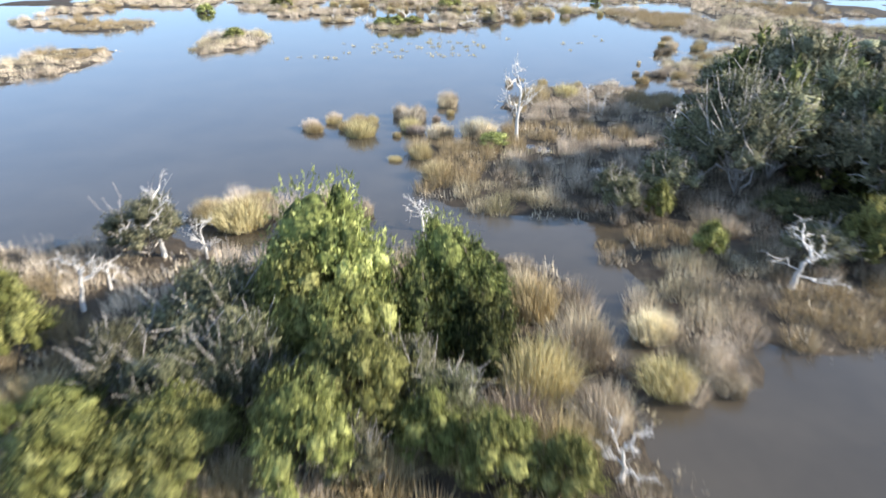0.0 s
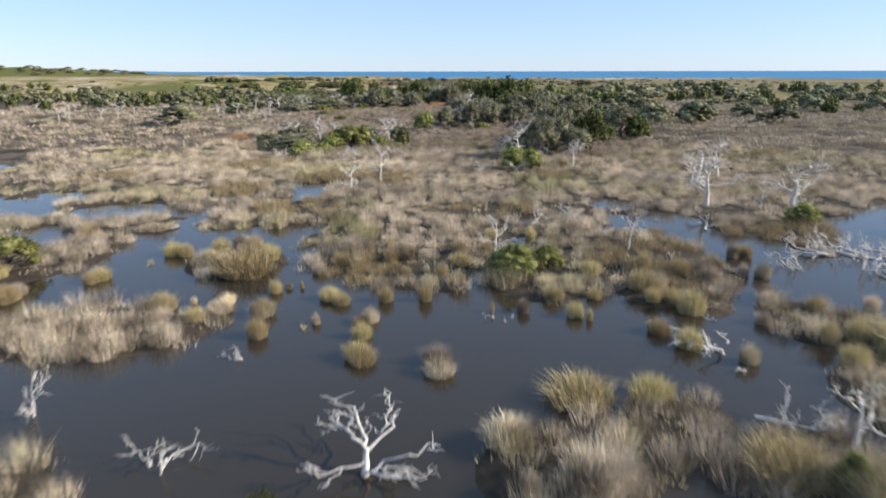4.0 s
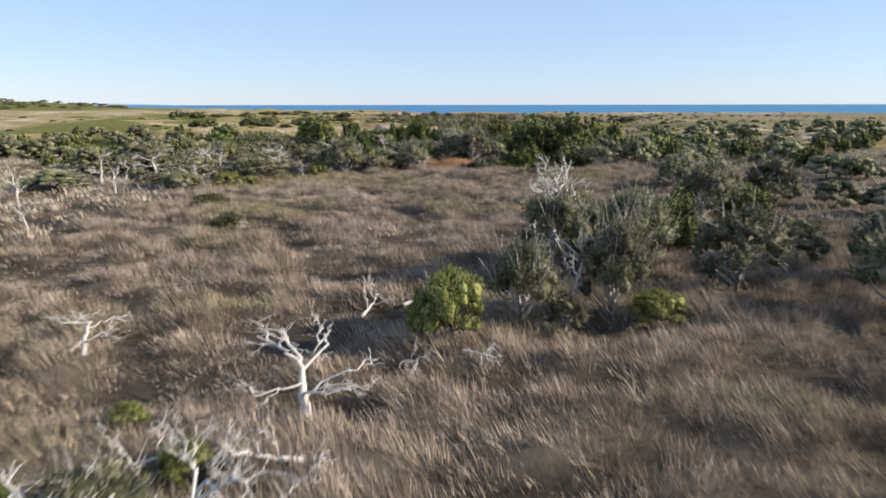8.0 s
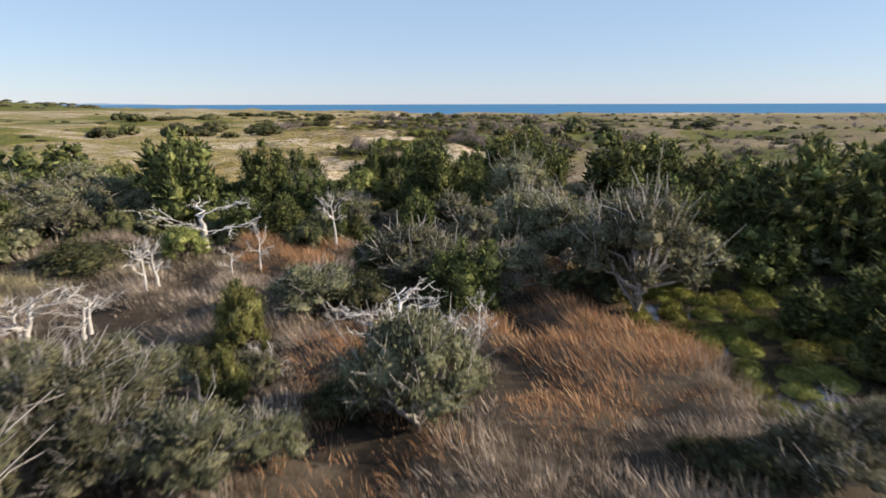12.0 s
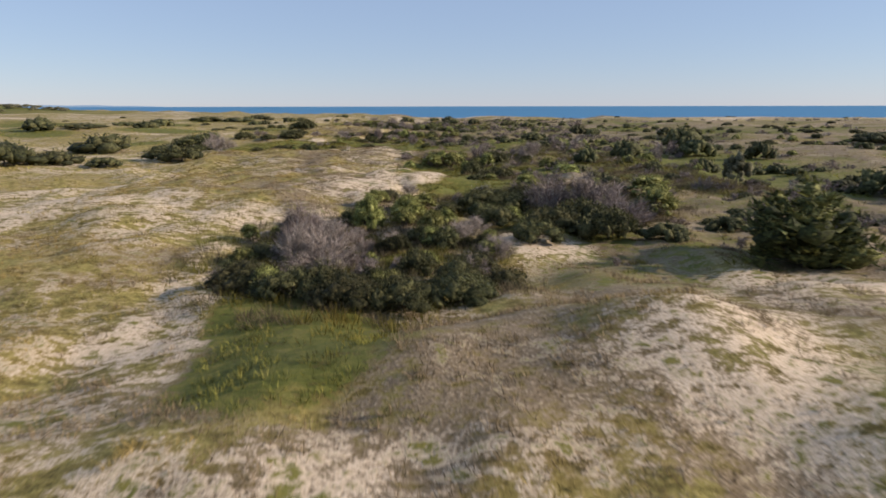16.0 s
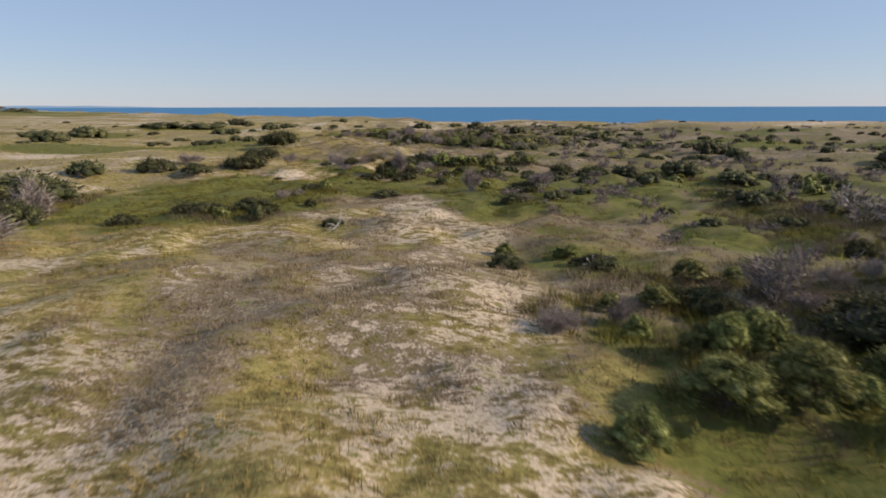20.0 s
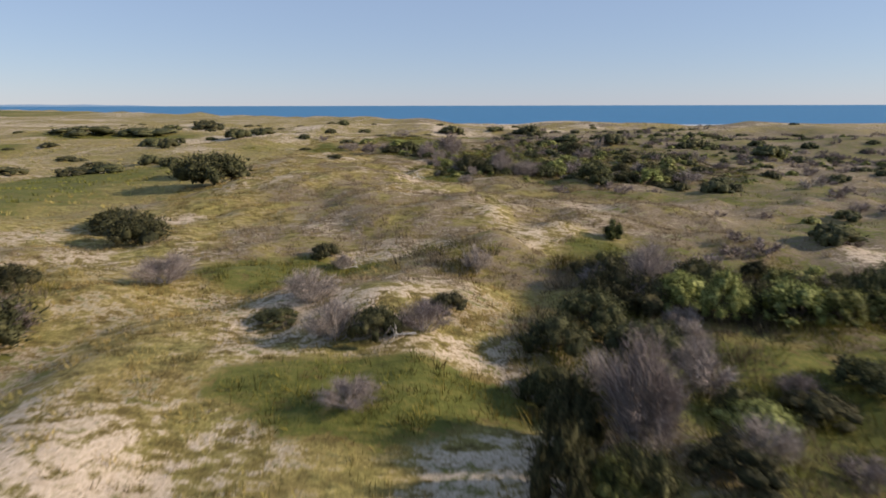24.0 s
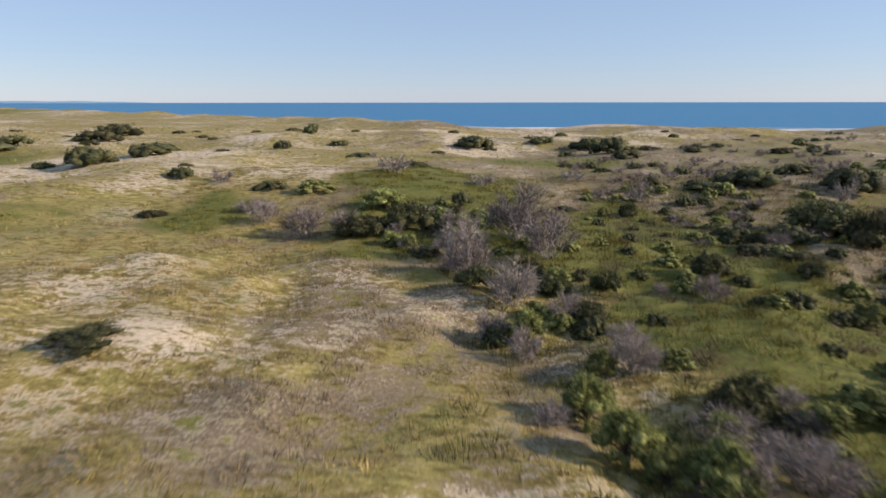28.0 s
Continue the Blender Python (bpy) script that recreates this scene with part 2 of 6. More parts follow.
def water_material(name, deep, rough, scale, height, spec=0.5, turbid=0.0):
    mat, nt, bsdf = material(name)
    n = noise_out(nt, 0.25, 4.0, 0.6)
    col = ramp(nt, n, [(0.35, deep), (0.65, tuple(c * 1.35 for c in deep))])
    if turbid:      # silt clouds the open pond; the water among the reeds is clear and peat-dark
        xyz = nt.nodes.new("ShaderNodeSeparateXYZ")
        nt.links.new(nt.nodes.new("ShaderNodeNewGeometry").outputs["Position"], xyz.inputs[0])
        edge = maths(nt, "ADD", maths(nt, "MULTIPLY", n, 16.0), xyz.outputs["Y"])
        share = maths(nt, "MULTIPLY", maths(nt, "SUBTRACT", edge, turbid), 0.05, True)
        col = mix(nt, share, col, tuple(c * 0.7 for c in deep))
    nt.links.new(col, bsdf.inputs["Base Color"])
    bsdf.inputs["Roughness"].default_value = rough
    bsdf.inputs["IOR"].default_value = 1.4
    bsdf.inputs["Specular IOR Level"].default_value = spec
    bump(nt, bsdf, noise_out(nt, scale, 3.0, 0.5, stretch=(0.6, 1.6, 1)), 0.12, height)
    return mat


M["ground"] = ground_material()
M["marsh_water"] = water_material("brown_marsh_water", (0.045, 0.036, 0.025), 0.05, 2.5, 0.03, turbid=76.0)
M["sea"] = water_material("blue_sea", (0.026, 0.145, 0.27), 0.45, 0.2, 0.3, 0.15)
foam_mat, foam_nt, foam_bsdf = material("white_surf_foam")
foam_bsdf.inputs["Base Color"].default_value = (0.8, 0.8, 0.78, 1)
foam_bsdf.inputs["Roughness"].default_value = 0.7
M["foam"] = foam_mat
# distance haze is put into this blue base colour
far_mat, far_nt, far_bsdf = material("hazy_far_shore")
far_bsdf.inputs["Base Color"].default_value = (0.22, 0.34, 0.46, 1)
far_bsdf.inputs["Roughness"].default_value = 1.0
M["far"] = far_mat

# ---- where things are: x, y and two sizes, in metres ----
LAND_A = [
    (2.2, 31.4, 3, 2.3), (3.5, 26.7, 4.6, 3.2), (10.5, 37.5, 6.8, 10.8), (12, 23.4, 5.9, 5.6),
    (10.2, 17.7, 4.2, 3.6), (23.7, 43.7, 6.4, 17), (7.1, 14.6, 1.6, 2.6), (-35.9, 57.5, 4.2, 8.8),
    (-22.9, 69.6, 3.6, 6.8), (-8.5, 23.3, 1.9, 1.6), (-5.2, 23.4, 1.2, 1.7), (-21.2, 125.4, 8.8, 4.1),
    (8.5, 131.2, 20.2, 13.8), (-29.3, 120.8, 1.4, 5.2), (-31.5, 146.6, 16.1, 17.1), (-13.9, 87.1, 1.7, 1.3),
    (-5.6, 82.2, 3.7, 3.1), (-0.2, 80.8, 1.5, 1.3), (1.8, 83.1, 2.4, 1.6), (0, 88.8, 2.1, 1.8),
    (3.8, 90.4, 1.3, 1.5), (6.5, 88.4, 2, 2), (10.6, 91.7, 1.2, 2.5), (11.7, 98, 1.6, 2.2),
]
LAND_B = [
    (13.4, 92.4, 1, 1.4), (-22.5, 94.8, 2.4, 2.4), (-17.1, 97.5, 4.1, 2.4), (-27.7, 105.3, 4.3, 3.8),
    (-23.9, 107.9, 2, 3.4), (-14.2, 106, 2, 1.9), (-5.3, 114.8, 5.9, 11.9), (2.1, 105, 3, 4.1),
    (8.2, 106.6, 2.8, 6.5), (14, 96.4, 1.1, 2.1), (20, 99.8, 2.3, 2.9), (18.2, 95.4, 1.2, 2),
    (-14.8, 97.6, 2, 1.8), (-24.4, 110.2, 1.3, 3.1), (-14.2, 106.2, 2.2, 2), (-7.6, 107.8, 1.4, 2.7),
    (-22.4, 114.8, 1.8, 2.1), (-17.6, 116.6, 2.1, 3.1), (-13, 118.4, 3.8, 3.9), (1, 104.4, 2, 2.6),
    (-2.7, 103.8, 0.6, 1.8), (6.8, 109.3, 4.2, 2.3), (6.3, 102.1, 0.8, 2.1), (8.4, 101.3, 0.7, 2.4),
]
LAND_C = [
    (17.9, 116, 3.3, 6), (3, 115.4, 4.2, 3.8), (-4.6, 111.8, 3.1, 2.6), (-1.2, 32.1, 0.8, 1),
    (-0.1, 28.9, 0.9, 0.9), (6.2, 12.8, 1.5, 0.8),
]
LAND_E = [(35.2, 77.2, 6.5, 9.5), (30.0, 87.5, 5.5, 7.5), (26.2, 95.5, 2.6, 7.0), (28.5, 59.0, 2.4, 5.5)]
LAND = LAND_A + LAND_B + LAND_C + LAND_E
TUS_A = [
    (0.2, 41.6, 1.2, 1.5), (-7.6, 35.6, 0.8, 1.2), (-6.8, 37.5, 0.7, 1.1), (-4.8, 34.9, 1.6, 2),
    (-2, 37.5, 1.5, 1.8), (-1.7, 35.3, 0.9, 1.3), (-0.2, 34.7, 1.3, 1.8), (2, 34.9, 1.6, 2.4),
    (-2.7, 34.6, 0.5, 0.6), (-2.5, 30.4, 0.4, 0.8), (-1.2, 30.9, 1.4, 1.4), (-0.3, 28, 1.3, 1.8),
    (-3.3, 23.6, 1.1, 0.9), (-4.8, 23.9, 1.5, 1.3), (-5.1, 22, 1.8, 1.8), (-7.7, 24.3, 1, 1.2),
    (-8.1, 23, 1.3, 1.9), (-9.4, 22.9, 1.3, 1.5), (0.3, 42.7, 1.4, 1.5), (-2.8, 39.1, 1.4, 1.1),
    (-1.7, 38.8, 1.4, 1.2), (0.4, 39.3, 0.7, 0.6), (-6.8, 38, 1, 1.1), (-5.2, 37.2, 1.1, 1.3),
]
TUS_B = [
    (-4.4, 37.5, 0.9, 0.8), (-7.9, 36.3, 1, 1.3), (-5.8, 36.1, 0.9, 1.1), (-4.8, 35.7, 0.8, 0.9),
    (-2, 36.1, 1.2, 1.4), (-0.5, 37.6, 0.8, 0.6), (5, 48.3, 0.8, 0.7), (7.5, 48.1, 0.9, 0.9),
    (10.1, 47.6, 0.7, 0.7), (5.9, 49.9, 0.5, 0.4), (4.9, 39.8, 1.4, 0.8), (6.2, 42.4, 1.8, 2.1),
    (8.6, 43.9, 1.4, 1.9), (17.3, 56.8, 0.6, 0.4), (15.7, 51.9, 0.7, 0.7), (16.5, 51.4, 0.8, 0.8),
    (23, 65.5, 1.4, 1.5), (20.4, 61.4, 1.1, 0.9), (-3.1, 77.7, 0.9, 0.4), (-3.4, 93.9, 1, 1.2),
    (-6.3, 95.1, 1.1, 1.1), (-10.4, 96.9, 1.4, 0.9), (17.4, 94.9, 2.2, 1.8), (22.2, 94.1, 1.1, 1.1),
]
TUS_C = [
    (-6.4, 96.9, 1, 0.9), (-6.1, 94.7, 0.9, 1.1), (-3.5, 94.7, 1.1, 1.2), (-10.8, 99.1, 1, 1.1),
    (-12.7, 99.5, 0.9, 1.2), (-1.2, 87.5, 1.1, 0.6), (-1.5, 89.6, 1.3, 1.6), (0.4, 87.7, 1.9, 2.2),
    (1, 92.2, 1.2, 2.5), (3.2, 92.2, 1.2, 1.6), (6.7, 87.1, 2.1, 1.8), (5.4, 88.3, 1.4, 2.5),
    (10.1, 89.6, 1.9, 2.2), (12.6, 91.6, 1.1, 1.1), (13.6, 95.3, 1.8, 2.8), (-0.1, 81.1, 0.8, 1.9),
    (-11, 101.9, 1.1, 0.7), (-10.5, 102.4, 0.5, 0.4), (-9.9, 102.5, 0.6, 0.2), (-15.3, 99.8, 1.3, 1.4),
    (-14.2, 100.5, 0.6, 0.3), (-13, 99.5, 0.8, 0.6), (-12.8, 100.5, 0.9, 0.9), (-10.8, 99.2, 1.2, 1.1),
]
TUS_D = [
    (-14.7, 98.2, 0.9, 0.9), (-13.3, 98.2, 1, 0.9), (-8.4, 98.2, 0.8, 0.4), (-6.6, 98.2, 0.6, 0.8),
    (-5.1, 104.3, 0.8, 0.6), (-6, 106.2, 1.3, 0.9), (-8.6, 105.9, 1.1, 0.8), (-9.5, 104.7, 1, 0.8),
    (-8.1, 107.8, 1.8, 1.8), (-5.4, 106.7, 1.6, 1.3), (-4.1, 104.3, 0.8, 0.4), (-2.6, 102.8, 1.1, 0.8),
    (-2.4, 105.7, 1.1, 1.3), (1.6, 100.9, 1, 1), (0.1, 99.4, 1.1, 0.6), (4, 104.2, 1.2, 1.2),
    (2.2, 98.9, 1.2, 0.8), (2.7, 98.5, 0.9, 0.3), (5.9, 101.9, 1.6, 1.6), (5.9, 100.4, 1, 0.8),
    (7.2, 99.4, 1.8, 1.4), (9.9, 104.2, 1.4, 1.2), (8.4, 104.2, 1.2, 1.2), (3.5, 101, 0.9, 0.8),
]
TUS_E = [
    (-1.2, 99.4, 0.8, 0.2), (11.6, 104.2, 1.2, 0.6), (-13.3, 104.7, 1.9, 3.4), (-12.6, 106.7, 1.4, 1.3),
    (2.3, 12.2, 2.5, 2.1), (3.6, 13.6, 2.4, 2), (1.5, 10.7, 2, 2.1), (3.6, 11, 1.9, 1.6),
    (2.6, 15.8, 2.1, 1.9), (2.5, 10, 1.9, 1.8), (5.9, 14.7, 1.2, 1.5), (5.6, 12.4, 1.2, 1.6),
    (6.9, 13.1, 1.2, 1.6), (7.2, 12.4, 0.9, 1), (0.5, 10, 1.5, 1.6), (-8, 22.4, 1.4, 2.5),
]
SPARSE = [(-8, 104, 5, 6), (9, 100, 5, 6), (-16, 112, 5, 6), (13.5, 103, 4, 5), (-23, 100, 5, 5), (1, 108, 5, 4), (12, 94, 4, 4)]
TUS_F = [
    (21.5, 62.3, 1.0, 1.2), (25.1, 64, 1.2, 1.6), (24.1, 59.1, 1.2, 1.5), (17.4, 51.3, 1.1, 1.4), (18.7, 50.3, 1.2, 1.5),
    (15.4, 48.9, 1.0, 1.2), (21, 52.3, 1.2, 1.5), (22.5, 66.5, 1.0, 1.2), (24, 70, 1.1, 1.4), (26.5, 67, 1.2, 1.6),
    (-10.5, 9.6, 1.5, 2.2), (-9.2, 8.8, 1.4, 2.2), (-7.4, 8.6, 1.3, 2.0), (-5.8, 8.8, 1.3, 2.0), (-4.2, 8.9, 1.3, 1.9),
    (-11.4, 11.2, 1.6, 2.2), (-9.8, 11.4, 1.5, 2.0), (-1.4, 9.3, 1.4, 1.9), (-2.9, 8.6, 1.2, 1.8), (-8.6, 9.9, 1.6, 2.0),
]
TUS = TUS_F + TUS_A + TUS_B + TUS_C + TUS_D + TUS_E
SPR_A = [
    (-14.3, 60, 0.8, 1), (-13.5, 60.6, 0.5, 0.6), (-12.3, 60.4, 0.5, 0.7), (-11.1, 60.2, 0.6, 0.7),
    (-10.2, 60, 0.6, 0.8), (-9.5, 63, 0.6, 0.9), (-6.7, 62.7, 0.7, 0.8), (-6.6, 64.6, 0.6, 0.9),
    (-5.4, 63.5, 0.6, 0.8), (-4.5, 64.3, 0.6, 0.9), (-3.7, 63.5, 0.6, 0.7), (-4.7, 60.6, 0.6, 0.8),
    (-4.1, 60.4, 0.5, 0.7), (-1.6, 69.8, 0.6, 0.4), (-2.2, 65.8, 0.5, 1.2), (-0.5, 66.5, 0.5, 0.7),
    (-0.9, 62.9, 0.7, 1.3), (-0.5, 61.7, 0.5, 0.8), (-1.2, 61, 0.4, 0.5), (0.1, 60.8, 0.4, 0.5),
    (1, 61.2, 0.5, 0.9), (0.8, 64.9, 0.4, 0.7), (2.3, 66.8, 0.5, 0.6), (2.4, 64.3, 0.4, 0.5),
]
SPR_B = [
    (3.4, 67.5, 0.4, 0.4), (4.1, 66.5, 0.3, 0.4), (2.7, 61.4, 0.5, 0.6), (0.8, 62.7, 0.3, 0.6),
    (12.6, 64.2, 0.3, 0.4), (17.2, 73.8, 0.4, 0.6), (17.1, 70.5, 0.3, 0.4), (12.7, 68.5, 0.3, 0.4),
    (14.5, 68.9, 0.3, 0.3), (6.1, 49.9, 0.5, 0.7), (-1.6, 69.6, 0.4, 0.4), (-5.7, 70.6, 0.3, 0.2),
    (-6.3, 68.5, 0.4, 0.3), (-7.2, 68.1, 0.4, 0.4), (-6, 66.4, 0.4, 0.5), (-0.5, 66.8, 0.6, 0.7),
    (2.3, 66.6, 0.6, 0.6), (4.1, 66.2, 0.4, 0.4), (-1.2, 66.4, 0.4, 0.5), (-2.6, 66.3, 0.4, 0.5),
    (-0.6, 68.6, 0.3, 0.3), (-1.4, 68.5, 0.2, 0.2), (-7.2, 66.2, 0.3, 0.5), (3.5, 67.5, 0.3, 0.5),
]
SPR_C = [
    (4.1, 67.6, 0.2, 0.2), (7.2, 72, 0.3, 0.3), (3.2, 69.6, 0.3, 0.2), (1.5, 69.1, 0.2, 0.2),
    (0.6, 69.8, 0.3, 0.3), (-1.6, 71.6, 0.3, 0.3), (-10.7, 68.7, 0.2, 0.2), (-9.4, 67.1, 0.3, 0.2),
    (-3.6, 68.5, 0.2, 0.6), (0.8, 66.3, 0.4, 0.1), (-18.8, 106.3, 0.5, 0.5), (-8.6, 97.7, 0.8, 0.8),
    (5, 98.1, 0.6, 0.4),
]
SPR = SPR_A + SPR_B + SPR_C
SAND_A = [
    (69.1, 325.3, 19.1, 36.9), (-2, 325.3, 6.5, 18.4), (-22.2, 301.9, 4.8, 4), (-37.3, 345.1, 5.2, 6.7),
    (-50.8, 343.3, 3.8, 5), (-22.2, 372.4, 7, 17.6), (-5.5, 319.2, 6.5, 5.5), (-36.5, 344.7, 4.6, 7.7),
    (-28, 327.2, 2.5, 4.1), (-43.5, 332.4, 1.5, 8), (-20, 306.9, 5.9, 2.7), (-33.7, 345.9, 4, 5.9),
    (-24.8, 367.2, 8.4, 13.4), (-31.3, 337, 0.8, 3.4), (-9.5, 339.5, 4.7, 5.5), (-1.8, 346.9, 2.4, 1.6),
    (-24.3, 375.1, 8.9, 4.9), (-20.2, 366.7, 1.9, 4.7), (-29.7, 362.8, 3.1, 2.1), (-27.3, 402.8, 4.4, 14.7),
    (-39.5, 389.4, 2.6, 3.3), (-30.1, 400.7, 2.2, 3), (-26.8, 392.7, 3.5, 2.9), (-25.6, 415.8, 1.9, 3.1),
]
SAND_B = [
    (-15.5, 419, 5, 6.2), (-50.7, 410, 1.9, 3.1), (-39.7, 404.8, 0.9, 2.5), (-38, 389.7, 0.4, 0.7),
    (-26.4, 432, 6.5, 15.2), (-33.8, 417.2, 1.4, 1.1), (-18.7, 422.9, 1.8, 2.3), (-49, 462.8, 5.5, 4.1),
    (-39.6, 461.9, 3.6, 1.8), (-47, 470.5, 2.1, 1.6), (-31.5, 485.3, 3.1, 4.4), (-40.2, 473.7, 6.1, 5.1),
    (-8.2, 489.2, 6.1, 7.1), (-42.9, 486.6, 4.5, 2.8), (-31.5, 488.1, 2.8, 3.2), (-32.7, 482.5, 1.4, 2.7),
    (-58.3, 498.5, 2.5, 2.1), (-27.7, 499.8, 2.4, 4.9), (-45.3, 522.1, 3.4, 3.9), (-39.8, 517.5, 5.4, 3.8),
    (-29, 515.9, 2, 2.6), (-50.6, 512.2, 0.8, 0.8), (-48.8, 522.6, 2.1, 2.2), (-54.7, 544.9, 3.8, 1.5),
]
SAND_C = [
    (-69.1, 573.8, 3.6, 2.8), (-16.2, 746.6, 13.1, 80), (18.2, 628.2, 8.4, 12.2), (-24.3, 374.5, 8.4, 4.4),
    (-40.5, 387.3, 2, 2), (-29.6, 399.1, 1.9, 3.7), (-45.2, 466.4, 1.7, 3.9), (-47.8, 518.1, 4.2, 1.9),
    (-36.3, 520.3, 4.5, 2.2), (-43.7, 524.9, 2.7, 2.5), (-27.5, 331, 1.8, 4.1), (-35.7, 345.9, 8.3, 5.3),
    (-28.4, 325.8, 2.5, 3.7), (-53.5, 360.1, 5.5, 20.2), (-35.8, 344.8, 3.9, 7.7), (-6.4, 319.7, 3.4, 6.7),
]
SAND_D = [
    (-26.5, 325, 3.2, 2.4), (-30.5, 334, 1.3, 5), (-24, 321.5, 4, 1.2), (-16, 314.5, 5, 1.5), (-42, 350, 8, 5),
    (-38.7, 485, 0.9, 4), (-31.5, 489.5, 1.5, 4), (-29.5, 493.5, 3, 1.6), (-36.5, 464.8, 2.6, 2.6), (-45, 467.5, 1.2, 2),
    (-32.2, 482, 1.2, 2.6), (-30, 490.5, 3.4, 1.2), (-39.5, 520.2, 3.6, 1.6),
]
SAND = SAND_A + SAND_B + SAND_C + SAND_D
GREEN_A = [
    (6.3, 249.9, 6.8, 7.7), (1.1, 253.9, 2.2, 4.7), (-21.8, 322.7, 4, 5.6), (-12.4, 367.7, 5.2, 7.8),
    (-6.8, 351.9, 5.5, 8.1), (-23.8, 337.5, 6.2, 3.5), (-18, 385, 5.2, 5.4), (-9.9, 374.6, 5.7, 12.6),
    (-52.8, 439.2, 12.7, 17.6), (-6, 444.9, 7.7, 12.2), (-16.9, 395.7, 4.8, 6.3), (-2.1, 420.7, 7.2, 11.3),
    (-53.6, 443.5, 7.2, 17.8), (-38.3, 450.1, 9.4, 5.6), (-14.4, 447.4, 12.6, 16.9), (-37.6, 456.7, 12.5, 2.7),
    (-25.7, 465.1, 6.1, 9.2), (-47.1, 482.7, 4.8, 3.2), (-28.6, 487, 2.4, 3), (-61.2, 573.5, 3.7, 7.9),
    (-28.1, 558.6, 7.3, 21.6), (-42.9, 580.1, 9.8, 21.7), (22, 411.2, 17.3, 49.5), (8.7, 444.1, 10.8, 29.1),
]
GREEN_B = [
    (-9.9, 366.5, 8.2, 7.9), (-10.8, 391.4, 10.4, 11.6), (-12.8, 375.3, 2.5, 4.4), (-40.7, 467.7, 3.9, 2.6),
    (-29.4, 468.9, 5.1, 6.1), (-38, 525.1, 3.6, 2.3), (-23.7, 326.8, 2.7, 3.2), (3.6, 251.2, 4.7, 7.3),
    (-40.4, 467.8, 4.6, 2.1), (-18.1, 414, 3.6, 3.8),
]
GREEN = GREEN_A + GREEN_B
RUST_A = [
    (-12.6, 245.7, 2.9, 5.3), (-6, 253.5, 2.7, 8.2), (-20.1, 262.1, 3.3, 4.5), (-3.8, 253.8, 2.3, 2.7),
    (-12.7, 243.4, 2.5, 4.7), (-4.5, 249.7, 4.5, 6.1), (-33.8, 164, 2.6, 6.2), (-12.5, 241.4, 2.6, 2.2),
    (-4.8, 246.1, 3.6, 3.6), (-18.4, 262.4, 2.4, 4.5), (-12.6, 241, 2.8, 2.2), (-6.2, 245.6, 1.9, 4.2),
    (-3.9, 254.3, 2.3, 2.5),
]
RUST = RUST_A
POND_A = [
    (-16.8, 139.5, 1.4, 1.8), (-15.7, 136.1, 0.4, 0.8), (0.2, 138.2, 1.1, 2.5), (-16.9, 130.7, 0.9, 3.1),
    (1.7, 246, 0.9, 1.3), (0.2, 243.6, 0.7, 1.1), (4.3, 249, 0.4, 0.6), (5.1, 149.8, 1.1, 1.7),
    (5.9, 153, 0.9, 1.2), (10.2, 153.9, 2.6, 4), (5.2, 146.2, 2.3, 2.2), (1.7, 245.7, 1.5, 3.8),
    (1.4, 241.6, 1.3, 1.9),
]
POND_B = [
    (9.7, 121.4, 2.0, 2.5), (13.2, 107.4, 2.9, 1.7), (-34, 124.2, 2, 2.6), (-14.6, 127.1, 1.7, 4.8),
    (-20.4, 115.8, 1, 2.2), (2.4, 115.6, 1.1, 1.1), (-55.7, 136.9, 9.4, 16), (-27, 119, 3.5, 3),
]
POND = POND_A + POND_B
THICK_A = [
    (-21.3, 337.1, 9.5, 12.6), (-21.4, 339.2, 9, 5.2), (-2.9, 355.6, 7.2, 6.1), (-20.2, 349.7, 4, 6.2),
    (-11.3, 401.2, 10.4, 10.3), (-12.1, 364.6, 2, 2.5), (-15.4, 402, 7.9, 5.2), (10.8, 439.6, 7.4, 18),
    (-67, 435.5, 3, 13.2), (-47.2, 433, 4.8, 5.9), (-42, 443.7, 3.7, 6.9), (-32.1, 469.9, 3.9, 10),
    (-19.5, 479.1, 10.6, 4.8), (-59.4, 475.2, 3.7, 3.9), (-20.7, 542.8, 20.4, 22.7), (-39.8, 565.4, 5, 12.1),
    (-28.5, 533.6, 13.2, 12.1), (-35.1, 541.2, 5.6, 4.1), (-41.3, 567.2, 7, 9.9), (13.4, 424.4, 15.4, 30.6),
    (16.7, 388.7, 11.7, 25.2), (17.2, 453.7, 10.4, 27.4), (-15.8, 547.8, 24.7, 26.6), (-18.6, 576.3, 13.2, 14.3),
]
THICK_B = [
    (34.1, 599.9, 31.1, 58.9), (-15.4, 357.1, 7.6, 4.3), (-10.9, 362.1, 4, 4.9), (-10, 382.3, 4.3, 7),
    (-33.6, 467.4, 2.6, 4.7), (-24.8, 479.1, 8.3, 5.6), (-32.9, 528.3, 7.8, 4.3), (-21.6, 339.5, 9.1, 10.1),
    (-3.3, 360.2, 8.4, 13.3), (-25, 478, 7.6, 5.6), (-30, 467.4, 4.9, 4.9), (-21.3, 335.1, 8.8, 7.4),
]
# dark herb mound; this cover also deepens the mound's shaded left side
THICK_C = [(-38.6, 482, 2.6, 3.0)]
THICK = THICK_C + THICK_A + THICK_B
HERB_A = [
    (-36.3, 520.1, 5.3, 2.8), (-32.1, 526.5, 5.7, 4.1), (-48.5, 503.3, 5.5, 5.7), (-37.1, 502.1, 4.1, 4.8),
    (-38.7, 498.3, 3.7, 8), (-33.9, 483.2, 2.4, 4), (-32.9, 424.3, 3.3, 7.9), (-40.1, 415.1, 2.1, 5.2),
    (-16.1, 318.5, 3.6, 6.7), (-15.5, 422.2, 7, 4.5),
]
